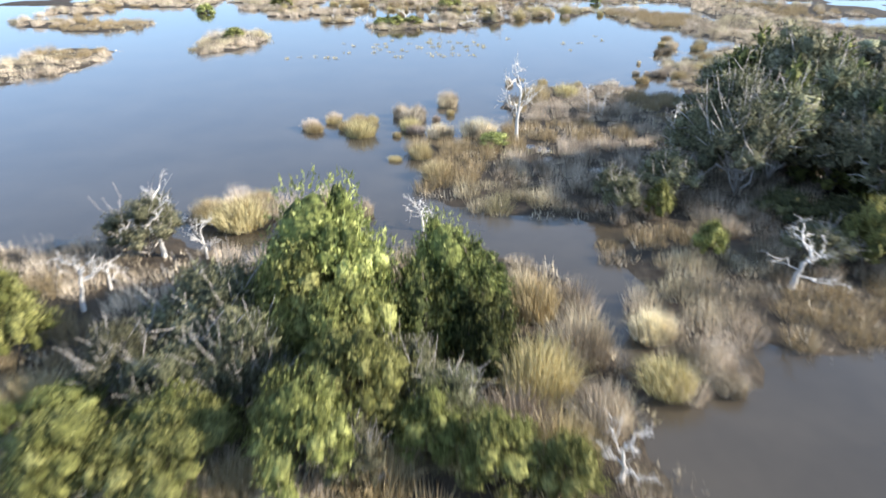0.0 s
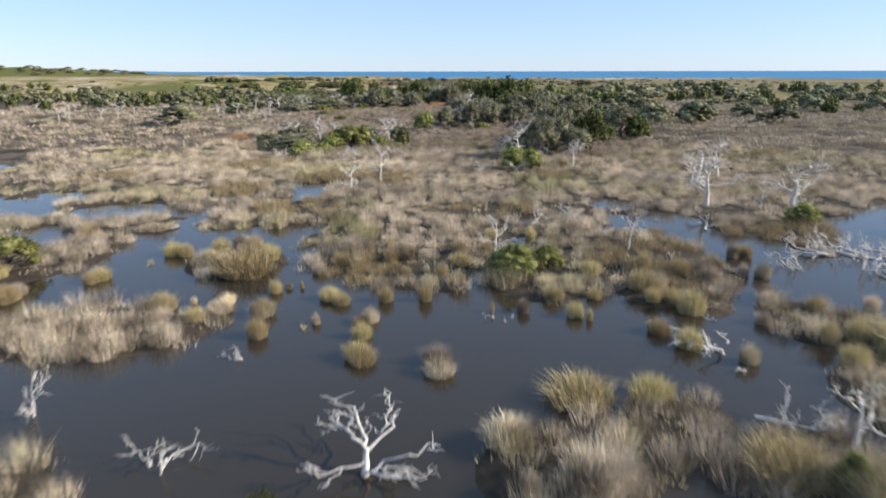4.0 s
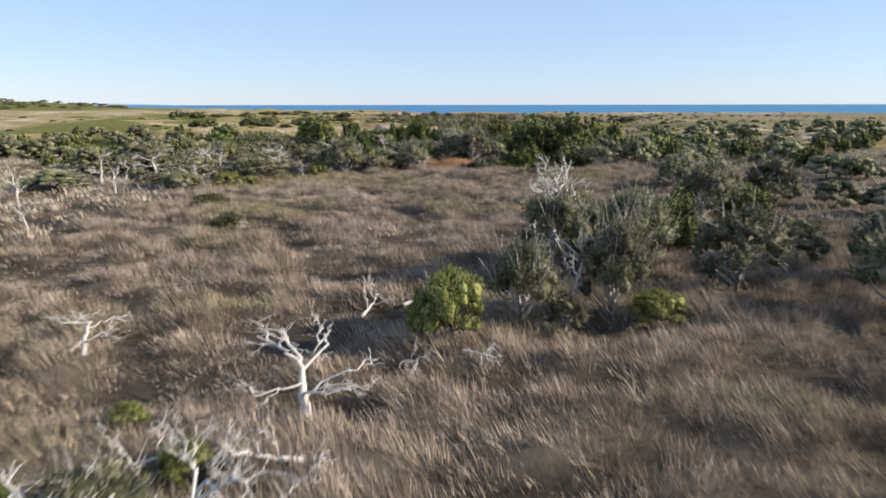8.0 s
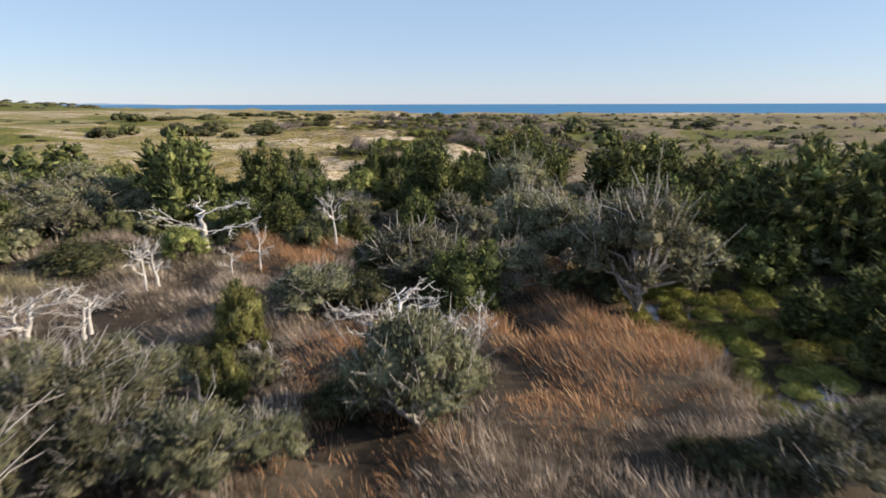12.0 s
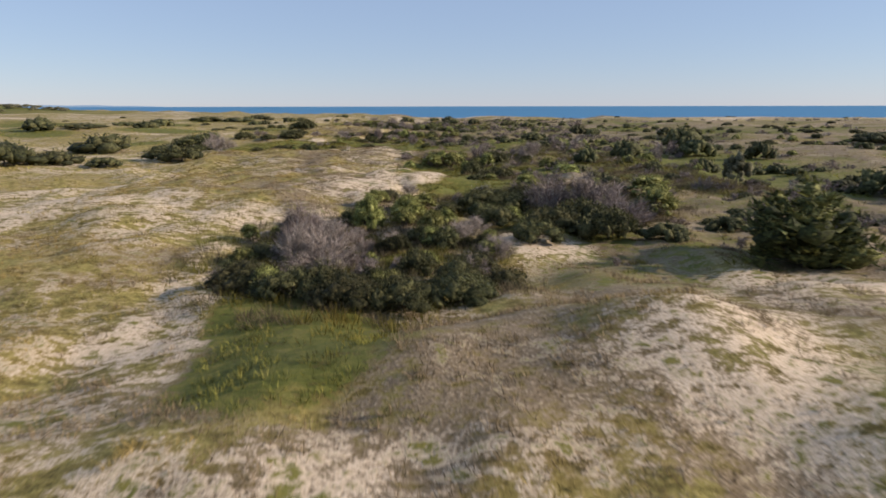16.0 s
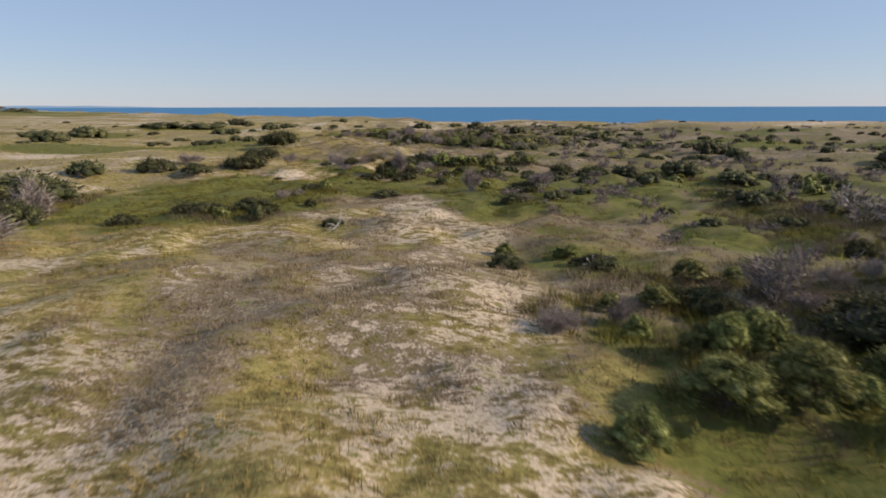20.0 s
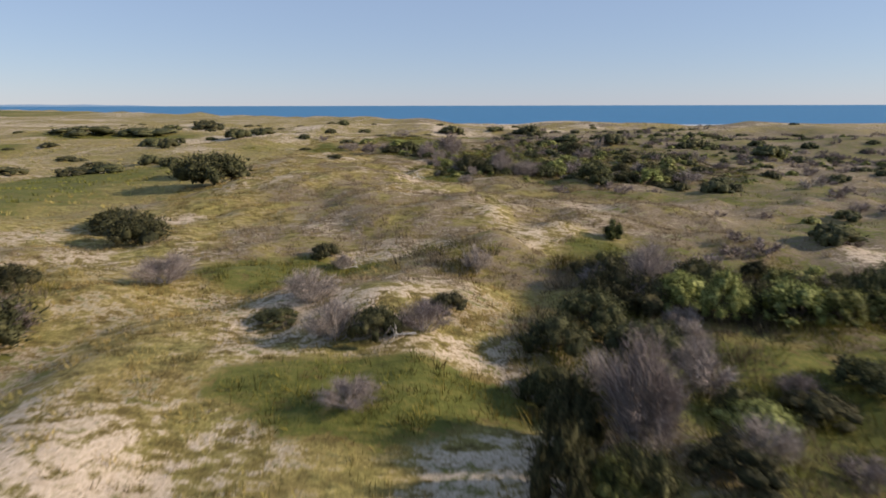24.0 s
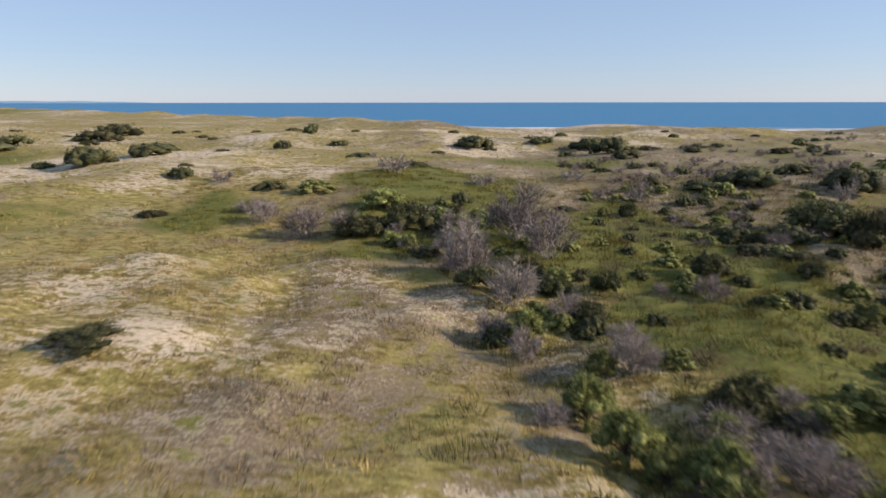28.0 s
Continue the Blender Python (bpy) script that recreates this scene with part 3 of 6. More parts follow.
HERB_B = [(-28, 520, 8, 4), (-28, 404, 7, 8), (-35, 410, 6, 6), (-18, 420, 6, 5), (-26, 497, 9, 6), (-30, 506, 8, 5), (-33, 518, 8, 5), (-24, 486, 7, 5), (-37, 482.5, 3.4, 3.6), (-49, 490, 6, 5), (-41, 491, 6, 4), (-44, 520, 5, 6)]
HERB = HERB_A + HERB_B
MYR_A = [
    (-6.6, 9.1, 1.4, 2.3), (2.5, 9.1, 1.6, 1.5), (-7.7, 9.2, 1.9, 2.3), (-2.7, 9.4, 2.4, 2.4),
    (1.1, 9.4, 1.7, 2.1), (-5.5, 9.5, 1.7, 2.9), (-9.6, 10.3, 1.2, 1.5), (-1.9, 11, 2.7, 2.9),
    (-11.4, 13.6, 2.7, 2), (-2.9, 14.1, 4.4, 4.1),
    (0.1, 14.9, 3.4, 2.8), (-3.9, 15.8, 3.3, 3.4), (14.4, 18.7, 2.6, 2.1), (9.3, 19.5, 1.4, 1.2),
    (8.5, 22.9, 1.5, 1.2), (18, 26, 1.6, 3.3), (9.9, 27.8, 1.2, 1), (2.6, 32.3, 0.8, 2),
    (-22.8, 70.8, 1.3, 2.5), (-6, 82, 1.2, 2.8), (-7.8, 82, 1, 2.3), (-4, 82.3, 1.2, 2.8),
]
MYR_B = [
    (2.4, 85.8, 0.8, 1), (6.4, 87.5, 1.1, 0.9), (-35.7, 98.9, 1.8, 3), (0.2, 104.2, 1.5, 2.6),
    (2, 104.7, 1.3, 1.8), (-25.7, 105, 1.7, 4), (25.5, 112.1, 1.4, 2), (20, 114, 1.5, 2.5),
    (5.4, 136.3, 2.3, 2.4), (3.7, 136.5, 2.5, 3.3), (-20.1, 146.4, 1.2, 1.7), (-20, 148.6, 1.6, 2.8),
    (-19.9, 150.8, 1.2, 2.7), (-17.8, 150.8, 1.2, 3.1), (-17.4, 153, 1.5, 2.7), (-17, 153.9, 1.8, 3.3),
    (-10.8, 154.8, 1.3, 1.3), (-11.2, 155.2, 1.5, 2.1), (-15, 155.2, 2.9, 4.1), (-13.7, 155.8, 2.7, 3.1),
    (8.9, 156, 1.5, 1.9), (-8.6, 157.9, 1.8, 2.4), (-13.1, 164.1, 1.1, 1.6), (-15.7, 166.4, 0.7, 1.2),
]
MYR_C = [
    (-6, 172.9, 3, 2.9), (-7.2, 172.9, 1.9, 1.4), (3.1, 175.9, 1.6, 2.8), (3.2, 193.6, 3.1, 2.3),
    (4.6, 196.3, 2.2, 3.4), (-30.8, 220, 2, 3.9), (-29.1, 222.9, 1.4, 2.2), (5.7, 227.1, 1.4, 1.6),
    (-23.1, 232.9, 2.3, 3.2), (-17.1, 243.2, 1.8, 1.7), (-17.9, 247.5, 3.3, 2.3), (-40.1, 248.4, 3.1, 4),
    (-25.6, 261.4, 2.1, 3), (-12.6, 285.6, 2.7, 2.9), (-4.5, 287, 3.6, 4), (-18.4, 288.7, 2.9, 4.1),
    (-15.5, 292, 3.2, 3.6), (-27.6, 338.1, 1, 1.4), (-13.8, 341.8, 1.1, 1.3), (-17.7, 344.1, 1.9, 2.1),
    (-19.6, 345.8, 1.3, 1.5), (-22.3, 346.2, 2.6, 2.5), (-16.5, 347.6, 1.3, 1.6), (-19.6, 349.6, 2, 3.1),
]
MYR_D = [
    (-9.6, 349.7, 1.1, 3.2), (-19.6, 352.6, 1.7, 2.2), (-23.6, 352.6, 1, 1.3), (1.1, 353.1, 2.6, 4),
    (-11.2, 353.4, 1.4, 2.2), (-22.7, 354.3, 1.2, 2), (-22, 355, 1, 1.3), (-18.4, 355.3, 1.3, 2),
    (-17.8, 362.1, 0.7, 1.7), (4.3, 365.3, 2.2, 5), (-7.2, 373.3, 1.3, 2.9), (-11.1, 375.6, 1.1, 2.1),
    (-0.2, 385.4, 1.6, 4.2), (-1.7, 391.5, 1.8, 2.9), (-21.6, 391.9, 1.3, 2), (-10.3, 392.4, 2.2, 2.3),
    (-18.4, 393.7, 1.8, 3.1), (-15.5, 394.3, 2.3, 3.1), (-13.4, 394.7, 1.2, 1.7), (-14.2, 396.8, 1.5, 1.6),
    (-17, 396.9, 1.9, 1.7), (-17.9, 397.2, 1.3, 1.5), (-15, 397.7, 2, 1.9), (-14.2, 400, 1.2, 1.9),
]
MYR_E = [
    (-19.1, 400.4, 1.1, 1.4), (-13.4, 409.4, 1.3, 2.2), (-19, 414.8, 0.9, 1.2), (-19.7, 415.1, 0.7, 1),
    (-23.1, 417.1, 0.9, 1.4), (-47.1, 430.6, 1.1, 1.6), (-22.2, 448.2, 1.1, 1.7), (-54.8, 459.6, 0.8, 1),
    (-34.7, 462.7, 1.4, 1.5), (-29.9, 465.9, 1, 2.3), (-22.7, 473.6, 1.6, 2.2), (-24.5, 473.9, 1.9, 2.8),
    (-27.2, 474.2, 2.5, 1.9), (-20.1, 474.4, 1.7, 2.6), (-13.6, 476, 1.6, 3), (-28.3, 476.3, 2.1, 2.7),
    (-16, 477.2, 1.8, 2.8), (-14.4, 522.8, 2.1, 3), (-24.2, 528.1, 1.5, 1.8), (-24, 531, 2, 2.9),
    (-36.2, 537.1, 1.4, 2), (-37.3, 537.5, 1.2, 1.5), (-38, 538.5, 1.5, 1.9), (-38.5, 540.9, 1.6, 1.9),
]
MYR_F = [
    (-20.4, 543.5, 1.8, 3.5), (-37.3, 544.2, 1, 1.2), (-17.2, 545.7, 1.4, 2.7), (-39.4, 547.9, 1.4, 1.4),
    (-47.5, 574, 1.9, 4.1), (-54.4, 581, 1.3, 4.2),
]
MYR_G = [
    (-2.2, 12.5, 3.2, 2.8), (-3.6, 13.2, 3.6, 2.8), (-5.8, 10.4, 1.6, 2.2), (-8.4, 10.6, 1.4, 2.2), (-3.4, 10.4, 1.8, 2.0), (-0.4, 10.2, 1.6, 1.8),
    (-34.8, 540, 1.0, 1.6), (-32.5, 536, 0.9, 1.5), (-29.8, 541, 0.9, 1.8),
]
MYR = MYR_G + MYR_A + MYR_B + MYR_C + MYR_D + MYR_E + MYR_F
OAK_A = [
    (-2, 9.4, 1.6, 1.9), (-0.1, 11, 1.8, 2.1), (-4.7, 11.4, 2.1, 1.8), (-6.2, 11.4, 2.1, 2.7),
    (-5.6, 13.6, 3, 3.7), (-7.3, 13.6, 1.7, 1.8), (12.6, 18.7, 1.6, 2.5), (-10.4, 19.5, 2.3, 2.8),
    (7, 22.9, 1.9, 1.7), (7.2, 24.7, 1.6, 1.9), (9.5, 24.7, 2.2, 2.9), (17.3, 26, 3.9, 5.1),
    (19.7, 26.7, 5.9, 5.2), (16.4, 29, 4.3, 5), (12.6, 29, 3.1, 4.2), (16.5, 33.7, 2.9, 4.1),
    # the 4.8 m oaks near y 145 and 150 are added to cast shade
    (15.7, 38.1, 1.5, 3.2), (7.5, 144.7, 4.8, 4.2), (5.4, 144.9, 3.3, 3.2), (12.2, 145.7, 3.1, 3.3),
    (12.3, 148.4, 3.2, 4.1), (10.4, 149.9, 4.8, 4.7), (-24.6, 151.1, 1.4, 2.8), (-21.4, 152, 2.4, 5.8),
]
OAK_B = [
    (10.8, 152.7, 3.3, 4.3), (-25.8, 156.4, 2, 3.9), (-22.8, 157.8, 2.4, 4.6), (-16.2, 157.9, 2.4, 4.1),
    (12.2, 157.9, 2.7, 4.4), (-8.9, 158, 2.9, 3.1), (11.1, 159.5, 2.2, 3.3), (-13.6, 160.6, 2.3, 3.3),
    # the oak at (22.2, 165.6) is likewise added to cast shade
    (13.4, 160.9, 4.9, 3.8), (22.2, 165.6, 5, 6.5), (17.4, 165.6, 2.5, 3.3), (18.7, 168.3, 3.6, 5.3),
    (-1.2, 174.6, 2, 1.9), (-3.1, 174.7, 3.7, 3.4), (1.1, 175.9, 4.7, 3.3), (23.5, 178.8, 2.5, 3.7),
    (8.6, 180.2, 4.8, 5.2), (3.2, 182.4, 4.1, 3.7), (-0.3, 182.7, 4.9, 4.3), (33.1, 184.7, 4.2, 6.9),
    (4.8, 184.8, 4.8, 5.2), (14, 184.9, 3.4, 4), (2, 185.5, 4.5, 4.4), (4.8, 185.8, 3.5, 4.1),
]
OAK_C = [
    (41.9, 189.1, 5.1, 7.4), (-51.3, 189.9, 3.9, 8.1), (6.7, 191, 3.1, 4.4), (4.1, 191, 2.9, 4.4),
    (-49.6, 218.7, 2.6, 7.6), (-35.9, 219.9, 2.4, 4.3), (-38.7, 222.5, 2, 6), (-37.9, 229.3, 3, 5.8),
    (-29.6, 230.6, 3, 6.8), (-32.4, 230.7, 2.9, 4.5), (-19.9, 234.3, 5.4, 5.2), (-22.4, 236, 3.7, 3.3),
    (7.2, 236, 1.7, 2.5), (-31.1, 236.5, 3.2, 7.5), (-24.6, 238.5, 2.6, 3.3), (-1.1, 239.3, 1.7, 3.3),
    (-16.5, 239.5, 2.3, 3.5), (-18.6, 239.5, 2.3, 3.1), (-20.6, 239.5, 2, 2.8), (-16.9, 239.7, 2.1, 2.6),
    (0.4, 239.8, 1.6, 2.9), (-41.9, 240, 3.5, 6.8), (-14.9, 240.2, 1.4, 2.2), (-20.3, 241.3, 2.9, 4.7),
]
OAK_D = [
    (-23, 241.9, 2.2, 2.9), (-11.1, 242.2, 3.8, 4.3), (-21.7, 242.5, 1.9, 3), (-51.4, 242.6, 4.3, 8.4),
    (16.4, 242.7, 3.8, 5), (-19.5, 243.2, 1.8, 2.8), (-10.8, 243.2, 1.4, 2.3), (-27, 243.2, 3.1, 5.4),
    (-12.2, 243.6, 2, 3.2), (-16.5, 244.7, 1.7, 1.7), (-24.2, 244.7, 2.3, 3.7), (-24.5, 245.6, 1.6, 2.7),
    (-22.5, 247, 1.3, 2.5), (24.2, 247.6, 5.1, 6), (-16.1, 252.5, 2.4, 4.1), (-1.4, 253.2, 6.2, 6),
    (-7.3, 254.2, 3.1, 4.3), (-10.6, 255.3, 3.2, 5.3), (-12.2, 256, 3.5, 5.7), (-1.1, 256, 5.4, 6.1),
    (3, 257.5, 3.7, 3.9), (-3.7, 258.9, 4.2, 5.6), (-10.6, 258.9, 2.1, 2.8), (-5.6, 260.8, 5.1, 4.4),
]
OAK_E = [
    (-16.6, 267.7, 2.8, 2.8), (-17.5, 272.7, 2.7, 4.3), (-40.5, 273.3, 3.6, 8.8), (-4.5, 274.3, 5.3, 5.5),
    (-43.2, 282.6, 3.6, 4.8), (-23.7, 287, 2.9, 4.3), (-47.2, 289.7, 3.6, 7), (-3.1, 290.7, 2.2, 2.6),
    (-75.1, 292.4, 5.1, 8.1), (-0.1, 353.1, 1.9, 2.8), (-12.9, 362.9, 1.5, 2.7), (15.4, 369.8, 4.2, 3.7),
]
OAK_F = [
    (-4.6, 12.0, 2.6, 2.4), (-0.9, 11.6, 2.0, 2.0), (-7.6, 11.8, 2.2, 2.2), (13.2, 27.4, 5.0, 4.4), (18.5, 29.0, 5.6, 5.2),
    (14.6, 26.5, 4.8, 4.6), (20.5, 36.0, 5.5, 5.5), (17.5, 23.0, 4.6, 4.2), (12.6, 25.2, 4.2, 4.0), (22.5, 41.0, 5.2, 5.4),
]
OAK_G = [(14, 198, 4.6, 4.6), (16.5, 203, 4.8, 5), (19.5, 209, 4.8, 5), (18.5, 216, 4.6, 5), (23, 205, 5, 5.2), (21, 222, 4.4, 5), (14, 176, 4.6, 4.6), (18, 182, 4.6, 5)]
OAK = OAK_G + OAK_F + OAK_A + OAK_B + OAK_C + OAK_D + OAK_E
DEAD_A = [
    (3.7, 9.4, 1.6, 1.4), (-3.6, 11.4, 1.5, 0.7), (-10.9, 15.9, 2.1, 1.9), (11.1, 17.2, 2.2, 2.4),
    (-10.7, 17.2, 1.1, 1.1), (-8.4, 19.5, 1.9, 1.2), (-9.9, 19.5, 2.7, 2), (-0.8, 21.9, 1.6, 1.8),
    (19.4, 27.4, 2.5, 1.1), (13, 29.6, 1.8, 1.2), (12.7, 33.7, 2, 1.6), (4, 33.7, 4.6, 2.4),
    (17.9, 37.8, 3.2, 3.5), (9.9, 38.7, 1.7, 0.7), (9.2, 39.4, 1.8, 0.5), (19.6, 40.9, 1.7, 2.1),
    (-0.4, 78.8, 1.7, 0.9), (-5.2, 88.4, 1.9, 3.4), (7.5, 89.1, 2.3, 1.6), (-15.4, 91.2, 2, 1),
    (7, 95.3, 1, 3.5), (-0.5, 106.7, 2.3, 2), (7.1, 108.4, 2.4, 1.4), (21.8, 118.2, 2.3, 1.8),
]
DEAD_B = [
    (19.5, 118.5, 2, 1), (22.3, 119.6, 3.8, 4.6), (16.1, 119.8, 4.1, 4.7), (-10.9, 125.8, 2.4, 2.7),
    (18.4, 128.8, 3.1, 3), (19.1, 129.2, 2.8, 4.4), (-8.9, 130.4, 3.8, 1.9), (22.4, 132.7, 3.5, 4.1),
    (0.2, 133.7, 1.4, 1.4), (10.1, 138.7, 3.1, 3), (5, 142.4, 4.4, 3.5), (3.4, 144.5, 2.6, 2.8),
    (8.5, 145.7, 3.1, 2.1), (7, 147.7, 2.3, 1.7), (5.6, 149.5, 1.1, 3.7), (7.9, 151.7, 2.3, 3.7),
    (-19.8, 152.2, 1.5, 2.5), (7, 155.1, 2.9, 2.8), (7.2, 155.5, 2.5, 2.2), (-23.4, 157.1, 3.1, 2.8),
    (-22.4, 157.6, 3.1, 2.4), (-26.9, 157.7, 2.4, 1.7), (-19.7, 158.7, 3.6, 2.1), (-19.8, 159.4, 3.6, 2.2),
]
DEAD_C = [
    (-12.9, 159.6, 2.5, 5.5), (-10.5, 159.6, 3.5, 3.1), (-24, 160.3, 3.2, 3.4), (-10.6, 167.1, 2.8, 4.4),
    (-20, 171.7, 1.8, 3), (21.2, 172.3, 3.4, 2.8), (-0.5, 176.7, 4.3, 3.4), (-0.3, 182.4, 1.6, 1.8),
    (2.4, 182.9, 3, 3.8), (-1.9, 184.9, 2.2, 1), (4.2, 187.3, 2.9, 2.6), (0.6, 189.4, 6.4, 5),
    (-0.1, 191.1, 2.7, 1.7), (5.9, 194.1, 2.8, 2.4), (11.2, 196.2, 3, 2.4), (3.8, 196.9, 2.3, 2.6),
    (3, 197.1, 2, 1.6), (-46.1, 207.2, 3.3, 2.6), (-29.1, 209.4, 1.5, 1.8), (20.5, 217.2, 1.4, 2.7),
    (-47.1, 223.5, 4.2, 3.4), (-36, 224, 2.6, 4.1), (-46.1, 227, 3.3, 4.3), (-42.8, 228.7, 3.4, 5),
]
DEAD_D = [
    (-29.5, 230.6, 2.5, 3.5), (-24.9, 231.6, 2.2, 1.4), (-28.1, 231.9, 3.7, 2.9), (7.3, 232.8, 3.3, 3.2),
    (-38.5, 233.5, 3.7, 3.6), (-29.1, 236.3, 3.2, 5.6), (-38.6, 236.7, 3.9, 5), (-38.3, 239.1, 3.5, 2.5),
    (-32.2, 243.1, 3.5, 5.1), (-9.8, 244, 1.9, 1.6), (-16.5, 245.5, 1.4, 1.6), (-11.3, 246, 2.5, 3.2),
    (-12.4, 247, 3, 5.2), (-9.2, 247.5, 2.2, 2.1), (-12.2, 248.5, 2.6, 4.1), (-9, 249, 2.2, 0.9),
    (-27.5, 249.8, 2.4, 3.7), (-27.7, 249.8, 2.3, 2.1), (-25.5, 250.4, 2.1, 2.1), (-25.6, 251.1, 2.3, 2.4),
    (-24.8, 254.7, 3, 2.3), (-25.2, 256.8, 2.4, 2.3), (-22, 258.8, 1.9, 1.4), (-21, 260.7, 2.8, 1.5),
]
DEAD_E = [
    (-17.1, 263.8, 3.7, 2.2), (-25.9, 265.2, 3.6, 7),
]
DEAD_ROWS = DEAD_A + DEAD_B + DEAD_C + DEAD_D + DEAD_E
CED_A = [
    (1.1, 15.8, 2.3, 1.9), (19.5, 26.7, 3.5, 2.8), (21.3, 32.6, 4.7, 4), (-7.4, 86.4, 1.5, 1.4),
    # the cedar at (16, 157.1) is added to shade the ground left of it
    (16, 157.1, 5.2, 5), (14.9, 159.5, 3.9, 4.1), (19.4, 162, 2.7, 3), (-17.2, 162, 2.3, 2.3),
    (24.2, 163.6, 3.6, 3.9), (21, 172.1, 4, 4.2), (9.3, 191, 4.5, 3.5), (17.9, 198.7, 3.7, 4.5),
    (-18.6, 248.5, 1.4, 1.5), (-18.9, 250.5, 2.6, 2), (-10.2, 252.1, 2.3, 2.5), (-9.5, 252.6, 3.7, 3.9),
    (-14.1, 257.7, 2.7, 2.6), (12.4, 259.6, 5.6, 4.8), (9.6, 260.1, 7.1, 6.4), (15.6, 260.3, 8.1, 7.4),
    (9.9, 260.8, 6.8, 5.9), (31.3, 260.9, 5.1, 5.5), (7.8, 262.1, 6, 5.1), (-21.5, 267.7, 3.5, 3.4),
]
CED_B = [
    (-23.9, 267.8, 3.6, 3.5), (42.9, 270.3, 4.3, 5.6), (22.2, 270.8, 7.3, 7.7), (-29.5, 271.6, 7, 5.5),
    (-11.1, 274.3, 7.1, 6.2), (-24.9, 276.2, 6.7, 5), (-33, 278.6, 7.3, 7.3), (16.3, 280, 5.1, 5),
    (13.2, 280.8, 5.5, 5.6), (9.8, 284.4, 5.6, 5.5), (6.1, 284.8, 6.4, 7.4), (-4.8, 286.2, 3.1, 3.3),
    (-19.8, 286.3, 2.8, 3.3), (-7.8, 286.3, 4.1, 3.5), (-14.9, 288.1, 3.5, 3.4), (-7.5, 288.5, 4.6, 3.6),
    (-10.8, 288.7, 2.9, 3.5), (-1, 289, 5.5, 4.6), (-26.6, 290.7, 3.6, 3.5), (-0.9, 291, 5.8, 3.5),
    (-19.5, 291, 3.8, 2.2), (-8.4, 291, 4.4, 3.2), (-3.9, 291, 6, 4.3), (-17.5, 291, 5.9, 3.2),
]
CED_C = [
    (-15.6, 291, 4.9, 2.8), (-12.8, 291, 5.7, 5.2), (1.2, 291, 5.2, 3), (-55.3, 292.2, 5.6, 9.3),
    (-25.6, 292.4, 4.7, 5.3), (-5.5, 293, 5.9, 5.4), (-17.5, 294, 4.6, 3.4), (12.6, 294.5, 6.1, 8.2),
    (-66.5, 294.6, 5.2, 9.2), (-13.5, 295.5, 5.6, 4.2), (2, 297, 4.6, 5), (-2, 299.5, 4.3, 5),
    (34.5, 301, 5.6, 5.4), (-9.9, 304.6, 1.2, 5), (-6.5, 310.1, 3.1, 3.9), (-63.9, 314.7, 4.5, 6.5),
    (4.5, 337.4, 5.2, 7.6), (23.1, 351.6, 4.4, 6.4), (-81, 422.3, 4.3, 12), (48.8, 466.3, 2.7, 5.3),
    (-59.4, 490.6, 2.3, 4.6), (-27.3, 490.8, 1.4, 1.6), (-63, 515.1, 4, 8.2),
]
CED_D = [
    (0.4, 14.4, 3.5, 2.4), (1.0, 13.2, 2.7, 2.0), (-0.6, 13.4, 3.2, 2.2), (15.6, 28.4, 5.6, 4.2), (19.0, 25.5, 5.5, 4.0), (18.8, 38.5, 5.2, 4.2),
]
CED = CED_D + CED_A + CED_B + CED_C
LOW_A = [
    (15.5, 22.3, 1.2, 2.7), (13.5, 22.9, 1.2, 2.7), (4.8, 144.9, 0.9, 2.9), (5.4, 148.4, 0.9, 2.8),
    (7.8, 149.1, 1.3, 2.7), (6.5, 152.8, 1.1, 2.6), (9.1, 153.9, 1.1, 4.5), (7.6, 157.9, 1.1, 3.1),
    (12.7, 166.9, 1.4, 4.7), (-1.6, 182.5, 1.6, 2.6), (-0.5, 184.6, 1.8, 2.9), (0.4, 188.1, 1.6, 2.9),
    (9.1, 196.2, 1.6, 4.8), (-23.3, 198.5, 1.2, 3.6), (-28.5, 207.7, 1.1, 3.7), (-2.4, 239.5, 1, 2.8),
    (-3.5, 240.3, 0.8, 2.4), (0.1, 241, 0.7, 1.9), (0.8, 241.3, 1, 3.1), (-13.7, 243.6, 1.1, 2.6),
    (-19.2, 246.5, 1.3, 3.2), (-13.8, 252.6, 1.9, 4.1), (-2.8, 255.8, 1.8, 4.6), (-30.8, 260, 1.7, 6.4),
]
LOW_B = [
    (-18, 296, 1.2, 2.6), (-11, 297, 1.4, 3), (-18.5, 327.8, 1.6, 3.8), (-21.1, 328.3, 1.6, 3.8),
    (-19, 328.8, 1.6, 3.1), (-15.9, 329.1, 1.6, 4), (-23.9, 329.4, 1.6, 4), (-22.3, 329.5, 1.7, 3.2),
    (-25.8, 330.5, 1.5, 3.1), (-26.8, 331.2, 1.6, 3.9), (-16.1, 331.6, 1.8, 3.3), (-13.7, 332.8, 1.5, 3.3),
    (-14.9, 335.2, 1.5, 3), (-27.4, 337.2, 1.4, 4), (-13.3, 353.8, 1.4, 3.3), (-16.3, 354.4, 1.1, 3.1),
    (-13.6, 356.4, 1.8, 4.4), (-10.9, 356.5, 2, 4.4), (-21.8, 357.8, 1, 2.2), (-9.3, 361.6, 2, 3.5),
    (-11.3, 362.6, 1.4, 2.5), (28.7, 364, 3.4, 7.9), (-12.7, 375.9, 1, 2.9), (-9.1, 379.2, 1.4, 2.8),
]
